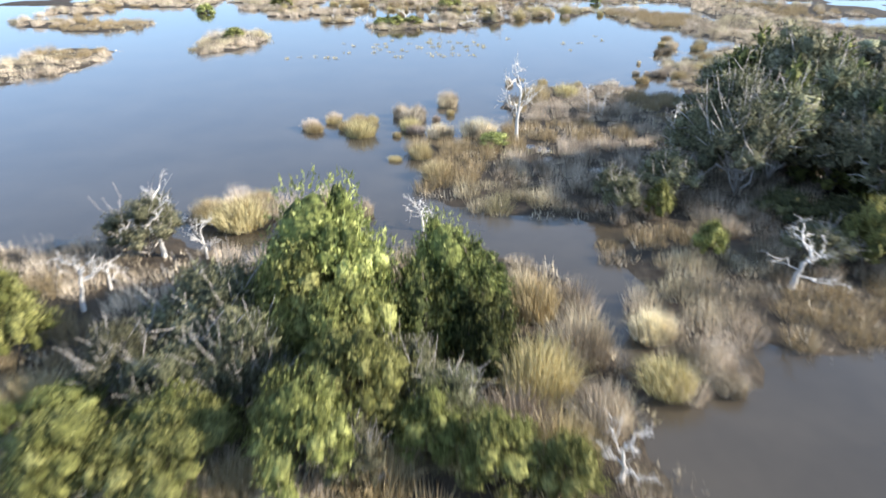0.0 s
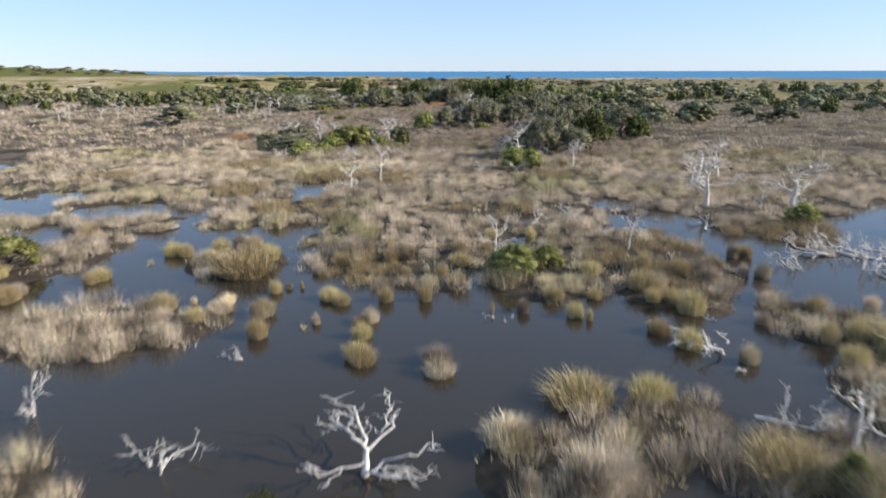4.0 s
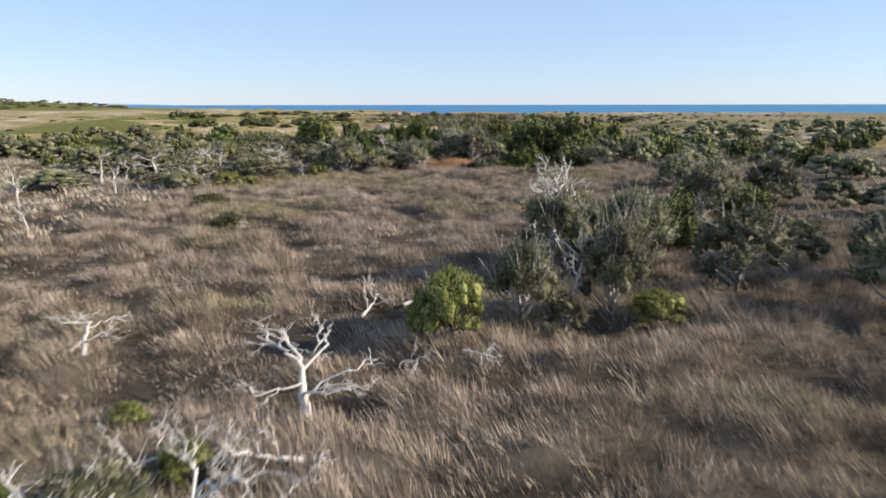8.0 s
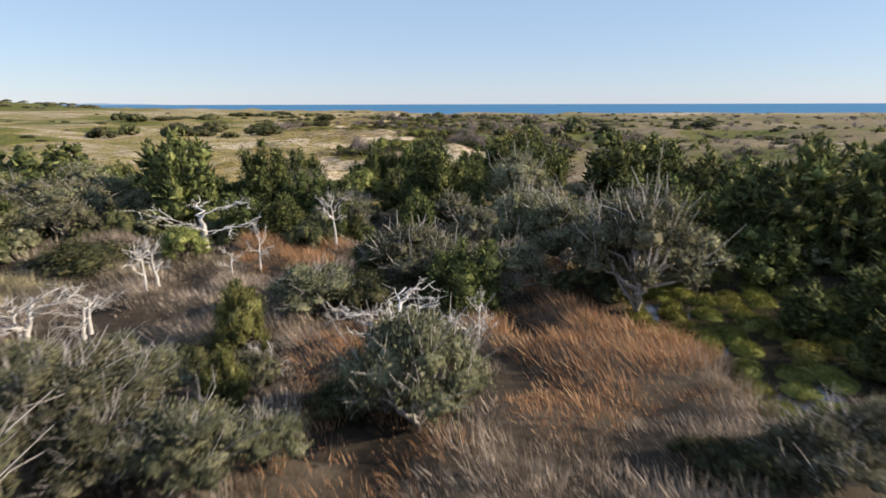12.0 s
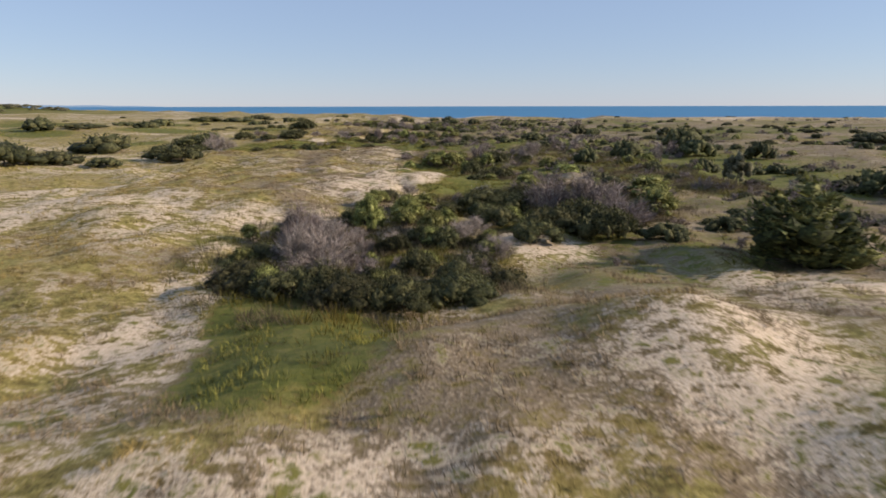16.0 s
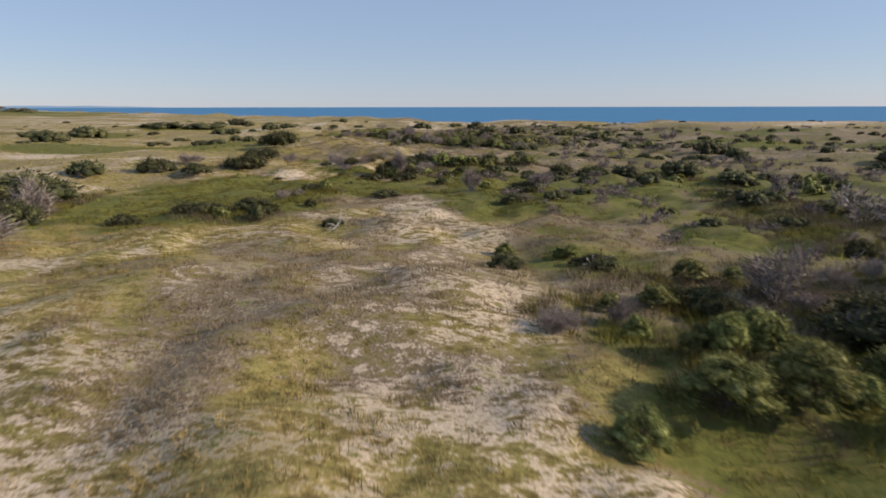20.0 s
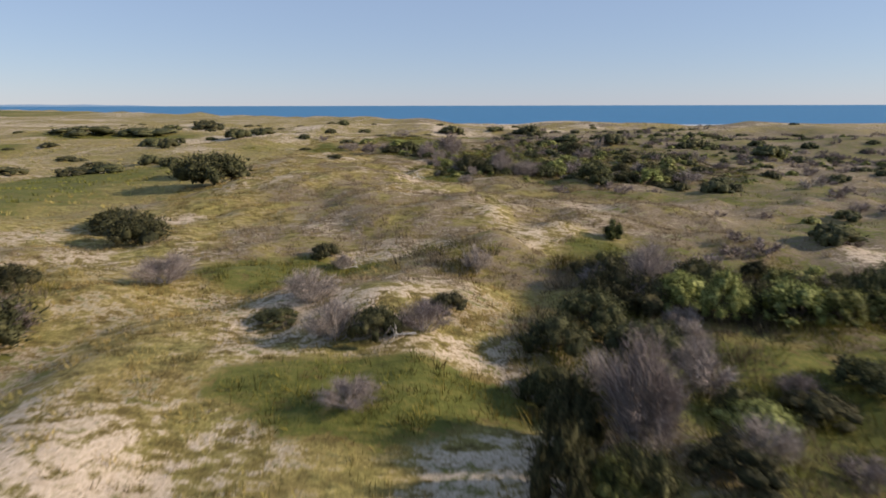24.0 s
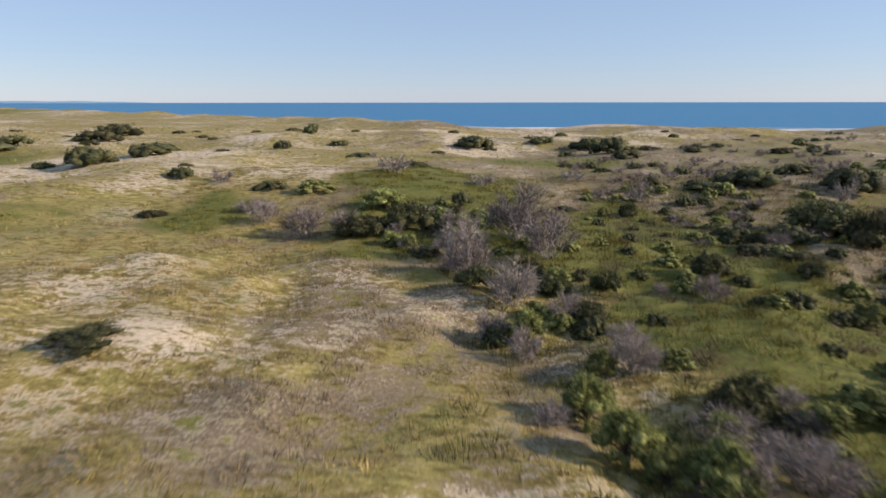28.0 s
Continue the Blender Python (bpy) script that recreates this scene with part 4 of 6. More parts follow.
LOW_C = [
    (-11.2, 380.2, 1.3, 3.3), (-13.1, 383.2, 2.3, 2.7), (-8.3, 386.1, 0.7, 2.1), (-99, 389.9, 3.6, 8.3),
    (-80.3, 392.2, 4.2, 10), (21.5, 392.6, 2.7, 4), (-67.3, 395.1, 1.8, 5.5), (-75.4, 396.4, 2.4, 7.5),
    (5.6, 399.1, 2.6, 4.3), (-8.7, 399.9, 2, 5.5), (-58.9, 401.9, 2.8, 7.4), (-14.4, 405.3, 1.5, 3.1),
    (36.6, 406.1, 3.6, 5.5), (-62.5, 406.2, 2.3, 8.6), (-18, 410.2, 0.7, 1.9), (-101.9, 410.3, 3.8, 6.2),
    (15.1, 410.6, 4.1, 6.3), (-23.4, 411.8, 1, 2.7), (-17.9, 411.8, 0.7, 2.3), (-18.8, 412.7, 0.6, 1.8),
    (28.9, 414.2, 3.9, 7.7), (-0.5, 414.6, 1.5, 2.2), (-69.3, 417.7, 1.7, 3.4), (-64.4, 423.2, 1.8, 4.1),
]
LOW_D = [
    (-62.3, 425.9, 2.4, 4.2), (-53.5, 426.1, 1.3, 3.3), (-36.4, 426.7, 1.1, 2.4), (-43.9, 431.4, 1.5, 2.6),
    (-50.8, 432, 1, 3.1), (-48.6, 432, 1.1, 3.6), (33, 432.7, 5.2, 8.6), (-45.6, 434.8, 1.2, 3.9),
    (-40.4, 436.8, 1, 1.6), (-20.2, 437.6, 1.3, 2.6), (77.2, 438.4, 2.7, 10.5), (-70.6, 439.8, 3.4, 10.6),
    (-33.7, 444.5, 0.8, 3.9), (-41.6, 445.4, 0.8, 3.1), (-17.5, 451.4, 1.4, 4.5), (9.4, 453.8, 1.5, 5),
    (-27.4, 454.2, 1, 1.8), (-39, 454.9, 0.3, 0.6), (-74.5, 457.9, 2.3, 5.2), (-36.9, 459.2, 1.1, 3.6),
    (-33.5, 459.5, 0.8, 1.5), (-49.6, 460, 0.4, 1.5), (-32.1, 460.8, 1, 2.8), (-40.9, 460.9, 0.8, 2),
]
LOW_E = [
    (-61.1, 461.4, 1.6, 4.8), (6, 462.8, 2.3, 6.6), (-34.1, 462.8, 1.7, 2.1), (-35.8, 462.9, 2.5, 2),
    (-1.5, 463.1, 2, 4.9), (-31.6, 463.3, 1, 2.8), (-67.8, 463.9, 2.2, 5.6), (-6.1, 464, 1.7, 5),
    (-10.3, 464.6, 1.7, 3.9), (-35.2, 465.4, 2.6, 2), (-20.9, 467.9, 1.1, 2.9), (-26.6, 468.2, 0.9, 2.9),
    (-35.6, 468.4, 1.4, 1.6), (-35.1, 469.1, 1, 1.7), (-24.5, 469.2, 1.1, 2.5), (-59.5, 471.2, 1.8, 2.6),
    (-55.7, 471.3, 1.8, 2.3), (-56.6, 471.3, 2.4, 5.2), (-41.3, 471.5, 1.3, 2.3), (-31, 471.8, 1.6, 3.8),
    (-45.5, 473.9, 0.6, 2.2), (-32.5, 474.4, 1.9, 3.3), (44.9, 474.9, 2.9, 6.8), (-22.6, 475, 2.2, 3.2),
]
LOW_F = [
    (-24.9, 475.4, 2, 2.9), (-19.8, 476, 2.6, 3.3), (-30.1, 476.8, 1.9, 3.9), (-26.5, 477.3, 2.4, 2.6),
    (-31.9, 480.4, 0.6, 1.1), (-46.2, 485.9, 0.5, 1), (-139.5, 493.6, 3.5, 9.3), (-63.4, 495.7, 1.9, 5),
    (29.7, 497.1, 1.9, 4.3), (-130.7, 499.6, 2, 14.4), (26.3, 502.9, 3.7, 7.2), (-21, 522.6, 2.6, 4.5),
    (-157.2, 522.9, 4.1, 10), (-16.9, 524, 1.8, 3.6), (-68.2, 527.2, 3.2, 7.8), (-10.6, 527.4, 1.9, 3.8),
    (-39.2, 527.8, 0.9, 1.8), (-35.3, 530.1, 2.3, 4.2), (-33, 531.1, 1.7, 2.6), (-87.7, 532.1, 1.4, 5.8),
    (-83.5, 533.2, 1.5, 5.3), (-27.5, 533.7, 1.4, 2.1), (-125.6, 533.7, 2.9, 9.9), (-14.4, 535.5, 1.5, 2.6),
]
LOW_G = [
    (-99.7, 535.8, 1.4, 6.9), (-76.9, 537.3, 1.8, 3.5), (-81.4, 540.8, 1.7, 3.9), (-55, 543.6, 0.6, 2.9),
    (-171.8, 544.3, 5.1, 11.3), (-36.4, 550.1, 0.8, 2), (-41.2, 553.2, 1.1, 2.2), (17.7, 558.6, 2.5, 6.5),
    (-21.7, 559.1, 0.7, 2.7), (-15, 563.2, 2.7, 3.7), (-148.4, 563.5, 2.2, 13), (-48.4, 565.6, 1.6, 3.9),
    (-45.3, 567.1, 2.1, 4), (-135.1, 567.3, 4.6, 13.3), (-14.6, 568.8, 2.6, 5.8), (-92, 571, 2.2, 4.7),
    (-65.7, 572.4, 0.7, 2.7), (9.9, 577.5, 1.5, 3.9), (12.5, 578.2, 2.3, 5.2), (-58.9, 582.2, 1, 3.7),
    (-100, 583.4, 2.3, 7.9), (-2.8, 584, 2.5, 6.3), (-16.8, 584.7, 1.1, 4.5), (-68.8, 585.7, 1.3, 2.8),
]
LOW_H = [
    (-11.3, 586.9, 2.1, 6.3), (-2.9, 593.7, 1.6, 5.1), (-102.1, 601.1, 1.6, 2.8), (-91, 609.7, 2.8, 7.8),
    (-97.7, 609.7, 1.2, 3.1), (-135.2, 617.8, 2.8, 18.8), (-87.1, 618, 2.2, 6.8), (-14, 621.3, 1.8, 5.3),
    (-121.1, 624.7, 2.4, 18.5), (-56.4, 630.2, 1, 5.8), (-14, 631.2, 3, 6.8), (-118.9, 636.7, 2.1, 6.1),
    (-97.7, 645.7, 2.5, 8.1), (-74, 647.2, 2.1, 3.9), (-36.1, 651.8, 3, 9.2), (-11.9, 653, 3.1, 8.3),
    (-64.5, 656.6, 1.5, 4.8), (-21.1, 659.2, 1.9, 6.1), (-117.5, 662.4, 3.2, 11.2), (-72.8, 668.6, 1.9, 3.9),
    (-77.1, 693, 2.5, 4.4), (-131.5, 696.4, 3.7, 12.5),
]
LOW_I = [
    (-9, 347, 2.2, 5), (-6, 350, 2.6, 5), (-10.5, 343, 1.8, 4), (-5, 345, 2.6, 5), (-12.5, 350, 1.8, 4), (-33, 528, 1.5, 3), (-26, 528, 1.8, 4),
    (-38.5, 474, 0.8, 1.8), (-46, 486.5, 0.9, 2.0), (-34.5, 471.5, 1.6, 3.0), (-31, 478.5, 1.8, 3.2), (-25.5, 481, 1.8, 3.4),
]
LOW = LOW_I + LOW_A + LOW_B + LOW_C + LOW_D + LOW_E + LOW_F + LOW_G + LOW_H
LOG_A = [
    (1, 78.8, 0.7, 0.7), (-6.7, 80, 0.6, 0.9), (2.1, 82.7, 0.5, 2.8), (3.9, 86.8, 1.5, 1.8),
    (-10.5, 87.4, 1.2, 2.4), (6, 91.1, 1.6, 2.2), (-10, 95.4, 0.5, 1.8), (-0.4, 98.1, 0.7, 1.3),
    (-10.2, 98.6, 0.1, 0.4), (7.5, 98.9, 0.5, 0.6), (-2.5, 102.1, 0.5, 0.4), (16.7, 104.9, 1.8, 3.7),
    (18.6, 106, 1.8, 7.6), (20.1, 107.9, 1.9, 4.1), (16.6, 107.9, 1.6, 3.8), (13.5, 113.5, 1.2, 2.2),
    (4.3, 114.1, 1.7, 4.2), (3.7, 136.5, 0.8, 2.7), (-9, 137.1, 0.6, 0.9), (-13.6, 143.5, 1.3, 3.9),
    (-15.2, 145, 0.9, 2.9), (-21.6, 145.8, 1.2, 2.3), (5.4, 150.3, 2.3, 2.4), (-12.5, 164.1, 1.4, 5.9),
]
LOG_B = [
    (-11, 170.8, 0.9, 1.2), (-5.6, 171.2, 0.5, 1.5), (-7.7, 171.3, 0.7, 1.5), (-10.2, 177, 1.6, 2.4),
    (-8.2, 178.2, 1.6, 2.6), (-21.4, 198, 1, 1.6), (4.6, 221.7, 1.4, 3.5), (6.8, 223.1, 1.1, 5.4),
    (-18.8, 411.9, 0.4, 1.6), (-35.8, 425.6, 0.9, 2.2), (-26.4, 464.4, 0.8, 1.2), (-39.8, 471.4, 0.4, 1.2),
    (-44.5, 484.8, 0.3, 1.1), (-42.1, 519.4, 0.9, 1.5),
]
LOG = LOG_A + LOG_B
BARE_A = [
    (22.5, 330.6, 3.8, 5.8), (-24, 335.4, 3, 4.8),
    (-25, 335.8, 3.2, 3.1), (-13.6, 338.1, 1.8, 2.7),
    (-23.9, 339.9, 3, 2.9), (-25.9, 340, 3.6, 3.3), (23.9, 341.1, 4.5, 6.2),
    (-25.6, 341.8, 2.6, 2.3), (-15.8, 342.5, 1.8, 2.6), (-14.6, 344.9, 1.5, 2.6), (-3, 348.4, 3.2, 5.2),
    (-3.5, 354.6, 4.3, 5.5), (-4.9, 355.9, 3.5, 4), (-7.2, 356.1, 4.2, 5.4), (30.9, 359.5, 3.8, 4.3),
    (11.6, 369.5, 2.3, 2.7), (-10.5, 399.6, 1.9, 1.4), (-22.5, 399.9, 1.3, 2.6), (-19.4, 401.7, 1.5, 1.5),
]
BARE_B = [
    (-10.7, 405.3, 3.2, 4.2), (-2.3, 405.6, 3.4, 4.9), (20.8, 411.5, 3.6, 3.5), (-56.2, 412.2, 3, 6.7),
    (23.9, 416.2, 3.6, 6.1), (8.3, 426.9, 3.5, 5.8), (-63.7, 430.3, 4.2, 5), (11.7, 434.9, 3.4, 4.4),
    (6.9, 438.2, 3, 5.2), (-23.9, 449.1, 3.1, 3), (-15.1, 451.4, 2.1, 4.8), (-30.6, 463.9, 1.4, 2),
    (-33.5, 464.3, 3.6, 2.1), (-33.5, 464.8, 3.4, 3), (-41.5, 466.6, 0.9, 2.2), (-33.9, 467.6, 2, 2.1),
    (-30.1, 469.6, 1.6, 1.9), (-65.9, 471.5, 1.9, 5), (-42.8, 471.6, 1.7, 2.7), (-55.7, 472.3, 1.9, 2.7),
    (-29.5, 477.1, 2.8, 2.7), (-14, 478.7, 1.8, 2.2), (-28.8, 479.3, 2.6, 3.4), (-52.6, 479.5, 1.6, 3.7),
]
BARE_C = [
    (-44.6, 484.8, 1, 1.6), (-8.9, 525.7, 1.9, 4.7), (-31.3, 530.1, 3.5, 3.5), (-21.3, 532, 2.1, 6.6),
    (-18.7, 535.6, 1.9, 2.2), (-33.6, 537.7, 1.5, 2.8), (-34.6, 539.8, 1.3, 3.2), (-36.1, 544.3, 1.6, 2.2),
    (-40.8, 548.4, 1.5, 1.9), (-37.4, 550.1, 1.3, 1.8), (35.7, 550.5, 4.1, 8), (9.9, 551, 2.3, 5.2),
    (-15.3, 554, 2.7, 4.2), (-41.6, 559.8, 3.1, 3.7), (-37.6, 564.3, 4.3, 5.3), (-52.4, 566.7, 2.5, 4),
    (-58.1, 573.9, 1.4, 3.7), (-6.3, 579.3, 3.2, 3.1), (-24.7, 580.7, 2.7, 3.1), (-64.5, 584.7, 1.7, 3.3),
    (-39, 585.7, 1.7, 3.9), (-47.8, 590.1, 2.5, 4.8),
]
BARE_D = [
    (-44.6, 475.5, 1.6, 3.0), (-39.5, 472, 1.3, 2.6), (-36.2, 520.7, 1.0, 2.2), (-28.5, 527.5, 2.8, 4.2), (-31.5, 528.5, 2.4, 3.6),
    (-39.5, 552, 2.6, 3.2), (-41.5, 556, 3.0, 3.2), (-39.8, 546, 1.5, 1.9), (-36.5, 560, 3.4, 4.2), (-49.5, 566, 2.0, 3.2), (-56, 570, 1.8, 3.0),
]
BARE = BARE_D + BARE_A + BARE_B + BARE_C

HILLS = [
    (-14, 321, 7, 5, 1.7), (-5.5, 320, 7, 7, 2.0), (-22, 316, 6, 5, 0.8), (-38, 350, 13, 16, 1.5), (-30, 374, 12, 16, 1.3),
    (-42, 400, 14, 14, 1.0), (-31, 404, 9, 9, 1.3), (-24, 398, 8, 8, 0.5), (-40, 475, 6, 6, 1.2), (-36.5, 484.5, 3.6, 3.4, 1.5),
    (-40, 498, 14, 10, 1.5), (-53, 517, 12, 14, 1.8), (-28, 500, 12, 8, 0.8), (-62, 548, 18, 16, 1.5),
    (-30, 523, 10, 8, 0.8), (-58, 415, 16, 14, 0.7), (-70, 480, 22, 18, 1.0), (-62, 340, 18, 22, 1.2),
    (8, 318, 8, 8, 1.2), (-610, 1000, 150, 60, 12.5),
]


MOUNDS = [(6.5, 249.5, 9.0, 10.5)]     # green marsh with water threads


# ---- lie of the land ----
def vn(x, y, s, seed=0):
    """Smooth value noise, 0 to 1, with a cell of s metres."""
    x, y = np.asarray(x, float) / s + 1000.0, np.asarray(y, float) / s + 1000.0
    i, j = np.floor(x), np.floor(y)
    u, v = x - i, y - j
    u, v = u * u * (3 - 2 * u), v * v * (3 - 2 * v)

    def h(a, b):
        q = np.sin(a * 127.1 + b * 311.7 + seed * 74.7) * 43758.5453
        return q - np.floor(q)
    return (h(i, j) * (1 - u) + h(i + 1, j) * u) * (1 - v) + (h(i, j + 1) * (1 - u) + h(i + 1, j + 1) * u) * v


def sn(x, y, s, p):
    return (np.sin(x / s * 2.1 + p) + np.sin(y / s * 1.7 + 1.3 * p) + np.sin((x + y) / s * 1.3 + 2.1 * p)
            + np.sin((x - 1.4 * y) / s * 1.1 + 0.7 * p)) / 4


def step(a, b, v):
    t = np.clip((v - a) / (b - a), 0, 1)
    return t * t * (3 - 2 * t)


def patches(x, y, rows, wob=0.5, seed=3, cell=2.5):
    """How far inside the patches a place lies: over 0 is inside."""
    best = np.full(np.shape(x), -3.0)
    for cx, cy, rx, ry in rows:
        best = np.maximum(best, 1 - ((x - cx) / rx) ** 2 - ((y - cy) / ry) ** 2)
    return best + wob * (vn(x, y, cell, seed) - 0.5) * 2 + wob * 0.6 * (vn(x, y, cell / 3, seed + 1) - 0.5)


def shore(x):
    """Where the beach meets the sea; it runs obliquely away to the west."""
    return 748 + 0.95 * np.maximum(0, -x - 20) - 0.12 * np.maximum(0, x)


def ground_z(x, y):
    """Height of dry land; the marsh pools are cut in by lay()."""
    z = 0.25 * step(125, 150, y) + 0.25 * step(235, 270, y) + 0.1 * sn(x, y, 9, 0.3) * step(125, 160, y)
    z = z + step(135, 160, y) * (1 - step(268, 285, y)) * 1.1 * (vn(x + 0.4 * y, y * 1.5, 2.4, 71) - 0.4)
    d = step(284, 300, y) * (1 - step(-15, 15, y - shore(x)))
    z = z + d * (0.15 + 0.35 * sn(x, y, 14, 1.0) + 0.12 * sn(x, y, 5, 2.0))
    far = np.clip(d * (step(560, 600, y) + step(45, 75, np.abs(x + 20))), 0, 1)
    z = z + far * (1.0 - 0.8 * step(-40, 0, x) * step(590, 640, y) + 1.6 * sn(x, y, 26, 0.5) + 1.1 * sn(x, y, 11, 4.0))
    fore = (2.8 - 1.2 * step(-40, 10, x)) * (1 - 0.9 * np.exp(-((x + 8) / 16) ** 2))
    z = z + fore * np.exp(-((y - shore(x) + 26 - 12 * sn(x, y, 60, 1)) / 18) ** 2) * (0.6 + 0.5 * sn(x, y, 17, 3))
    near = step(-70, -58, x) * (1 - step(22, 30, x)) * (1 - step(555, 570, y))
    z = z + d * (0.5 + 0.55 * near) * (vn(x, y, 4.5, 15) - 0.5) + d * near * 0.62 * (vn(x, y, 2.2, 16) - 0.5)
    for hx, hy, rx, ry, h in HILLS:
        z = z + h * np.exp(-((x - hx) / rx) ** 2 - ((y - hy) / ry) ** 2)
    z = np.where(y > 150, np.maximum(z, 0.06), z)
    return z - 3.0 * step(-8, 40, y - shore(x))


def path_x(y):
    """The line that the flight follows over the land."""
    return np.interp(y, [0, 120, 240, 300, 400, 440, 480, 560], [0, -5, -11, -16, -31, -37, -41, -43])


NEAR_ISLE = [(-7, 10, 10.5, 9.0), (-1, 14, 6.0, 6.0), (-12, 16, 6, 5), (-9, 2, 14, 7)]


def land_value(x, y):
    """Over 0 on firm marsh ground, under 0 in the pools."""
    v = patches(x, y, [(a, b, c + 0.35 * (b > 70), d + 0.35 * (b > 70)) for a, b, c, d in LAND + NEAR_ISLE], 0.35, 3, 1.8)
    side = (vn(x, y, 14, 11) - 0.55) * 3 + (vn(x, y, 4, 12) - 0.5)
    v = np.where(np.abs(x) > 32 + y * 0.06, np.maximum(v, np.minimum(side, 1.0)), v)
    v = np.maximum(v, (y - 119) / 8 + (vn(x, y, 6, 5) - 0.5) * 3.0 + (vn(x, y, 2, 6) - 0.5))
    v = np.minimum(v, -patches(x, y, POND, 0.3, 8, 1.5) * 1.5 + 0.3)
    return v


def lay(x, y):
    """Ground height everywhere."""
    base = ground_z(x, y)
    marsh = 1 - step(130, 165, y)
    v = land_value(x, y)
    damp = step(-0.05, 0.25, patches(x, y, MOUNDS, 0.3, 41, 4.0))
    base = base * (1 - damp) - 0.14 * damp
    wet = step(0.0, 0.35, -v) * step(150, 165, y)
    base = base * (1 - wet) - 0.12 * wet
    return base * (1 - marsh) + marsh * (np.clip(v * 0.4, -0.45, 0.16) + base * 0.5)


def cover(x, y):
    """Shares of bare sand, lush green, marsh mud and brown herbs at a place."""
    dune = step(283, 296, y + 8 * (vn(x, y, 9, 21) - 0.5))
    s = patches(x, y, SAND, 0.7, 31, 3.0)
    far = np.maximum(step(40, 65, np.abs(x + 22)), step(570, 610, y))
    wild = far * step(0.62, 0.72, vn(x, y, 17, 33))
    sand = np.clip(np.maximum(step(-1.0, 0.7, s) * 0.43, wild * 0.45) + 0.8 * (vn(x, y, 6, 34) - 0.32), 0, 1) * dune
    sand = np.maximum(sand, step(-20, -8, y - shore(x)))
    g = patches(x, y, GREEN + [(-610, 1000, 260, 100)], 0.6, 41, 4.0)
    green = np.maximum(step(-0.6, 0.6, g), far * dune * step(0.66, 0.74, vn(x, y, 22, 43)) * (1 - step(610, 640, y)))
    right = step(5, 17, x - path_x(y) + 10 * (vn(x, y, 12, 47) - 0.5)) * dune * (1 - step(640, 680, y))
    green = np.maximum(green, right * step(0.38, 0.6, vn(x, y, 9, 48)) * 0.45)
    sand = sand * (1 - 0.65 * right * step(0.4, -0.4, s) * (1 - step(-40, -20, y - shore(x))))
    marsh = 1 - step(272, 288, y + 6 * (vn(x, y, 7, 22) - 0.5))
    marsh = marsh * (1 - green)
    brown = step(0.34, 0.66, vn(x, y, 9, 51) * 0.5 + vn(x, y, 3, 52) * 0.5) * np.maximum(0.85 * dune * (1 - 0.55 * step(4, 14, path_x(y) - x)), right)
    brown = np.maximum(brown, right * (0.5 + 0.5 * vn(x, y, 4, 54)))
    herb = step(-0.5, 0.7, patches(x, y, HERB, 0.8, 53, 2.5)) * dune
    brown = np.maximum(brown, 0.65 * herb)
    sand = sand * (1 - 0.6 * herb)
    return sand * (1 - green * 0.9), green, marsh, brown


def straw(x, y):
    """Share of pale dead litter under the meadow grass."""
    return step(118, 145, y) * step(0.38, 0.62, vn(x + 0.4 * y, y * 1.5, 2.4, 71)) * 0.35


# ---- mesh helpers ----
def mesh(name, verts, faces, mat, smooth=False):
    """One mesh from vertices (n, 3) and one or more arrays of faces (m, k)."""
    me = bpy.data.meshes.new(name)
    verts = np.ascontiguousarray(verts, np.float32)
    groups = [np.ascontiguousarray(f, np.int32) for f in (faces if isinstance(faces, list) else [faces]) if len(f)]
    me.vertices.add(len(verts))
    me.vertices.foreach_set("co", verts.ravel())
    loops = np.concatenate([f.ravel() for f in groups])
    totals = np.concatenate([np.full(len(f), f.shape[1], np.int32) for f in groups])
    starts = np.concatenate([[0], np.cumsum(totals)[:-1]]).astype(np.int32)
    me.loops.add(len(loops))
    me.loops.foreach_set("vertex_index", loops)
    me.polygons.add(len(totals))
    me.polygons.foreach_set("loop_start", starts)
    me.polygons.foreach_set("loop_total", totals)
    if smooth:
        me.polygons.foreach_set("use_smooth", np.ones(len(totals), bool))
    me.update(calc_edges=True)
    me.materials.append(mat)
    return me


def part(name, me, parent, label=""):
    ob = new(name, me)
    ob.parent = parent
    if label:
        tagged(ob, label)
    return ob


def blades(x, y, z, height, lean, width, turn):
    """Grass blades of two segments: a quad and a tip. All arguments are arrays."""
    n = len(x)
    c, s = np.cos(turn), np.sin(turn)
    lx, ly = lean[:, 0], lean[:, 1]
    p0 = np.stack([x, y, z], 1)
    p1 = p0 + np.stack([lx * 0.35, ly * 0.35, 0.6 * height], 1)
    p2 = p0 + np.stack([lx, ly, height * (1 - 0.25 * np.minimum(1.5, np.hypot(lx, ly) / height))], 1)
    side = np.stack([c * width, s * width, np.zeros(n)], 1) * 0.5
    V = np.stack([p0 - side, p0 + side, p1 + side * 0.75, p1 - side * 0.75, p2], 1).reshape(-1, 3)
    k = np.arange(n)[:, None] * 5
    return V, k + np.array([[0, 1, 2, 3]]), k + np.array([[3, 2, 4]])


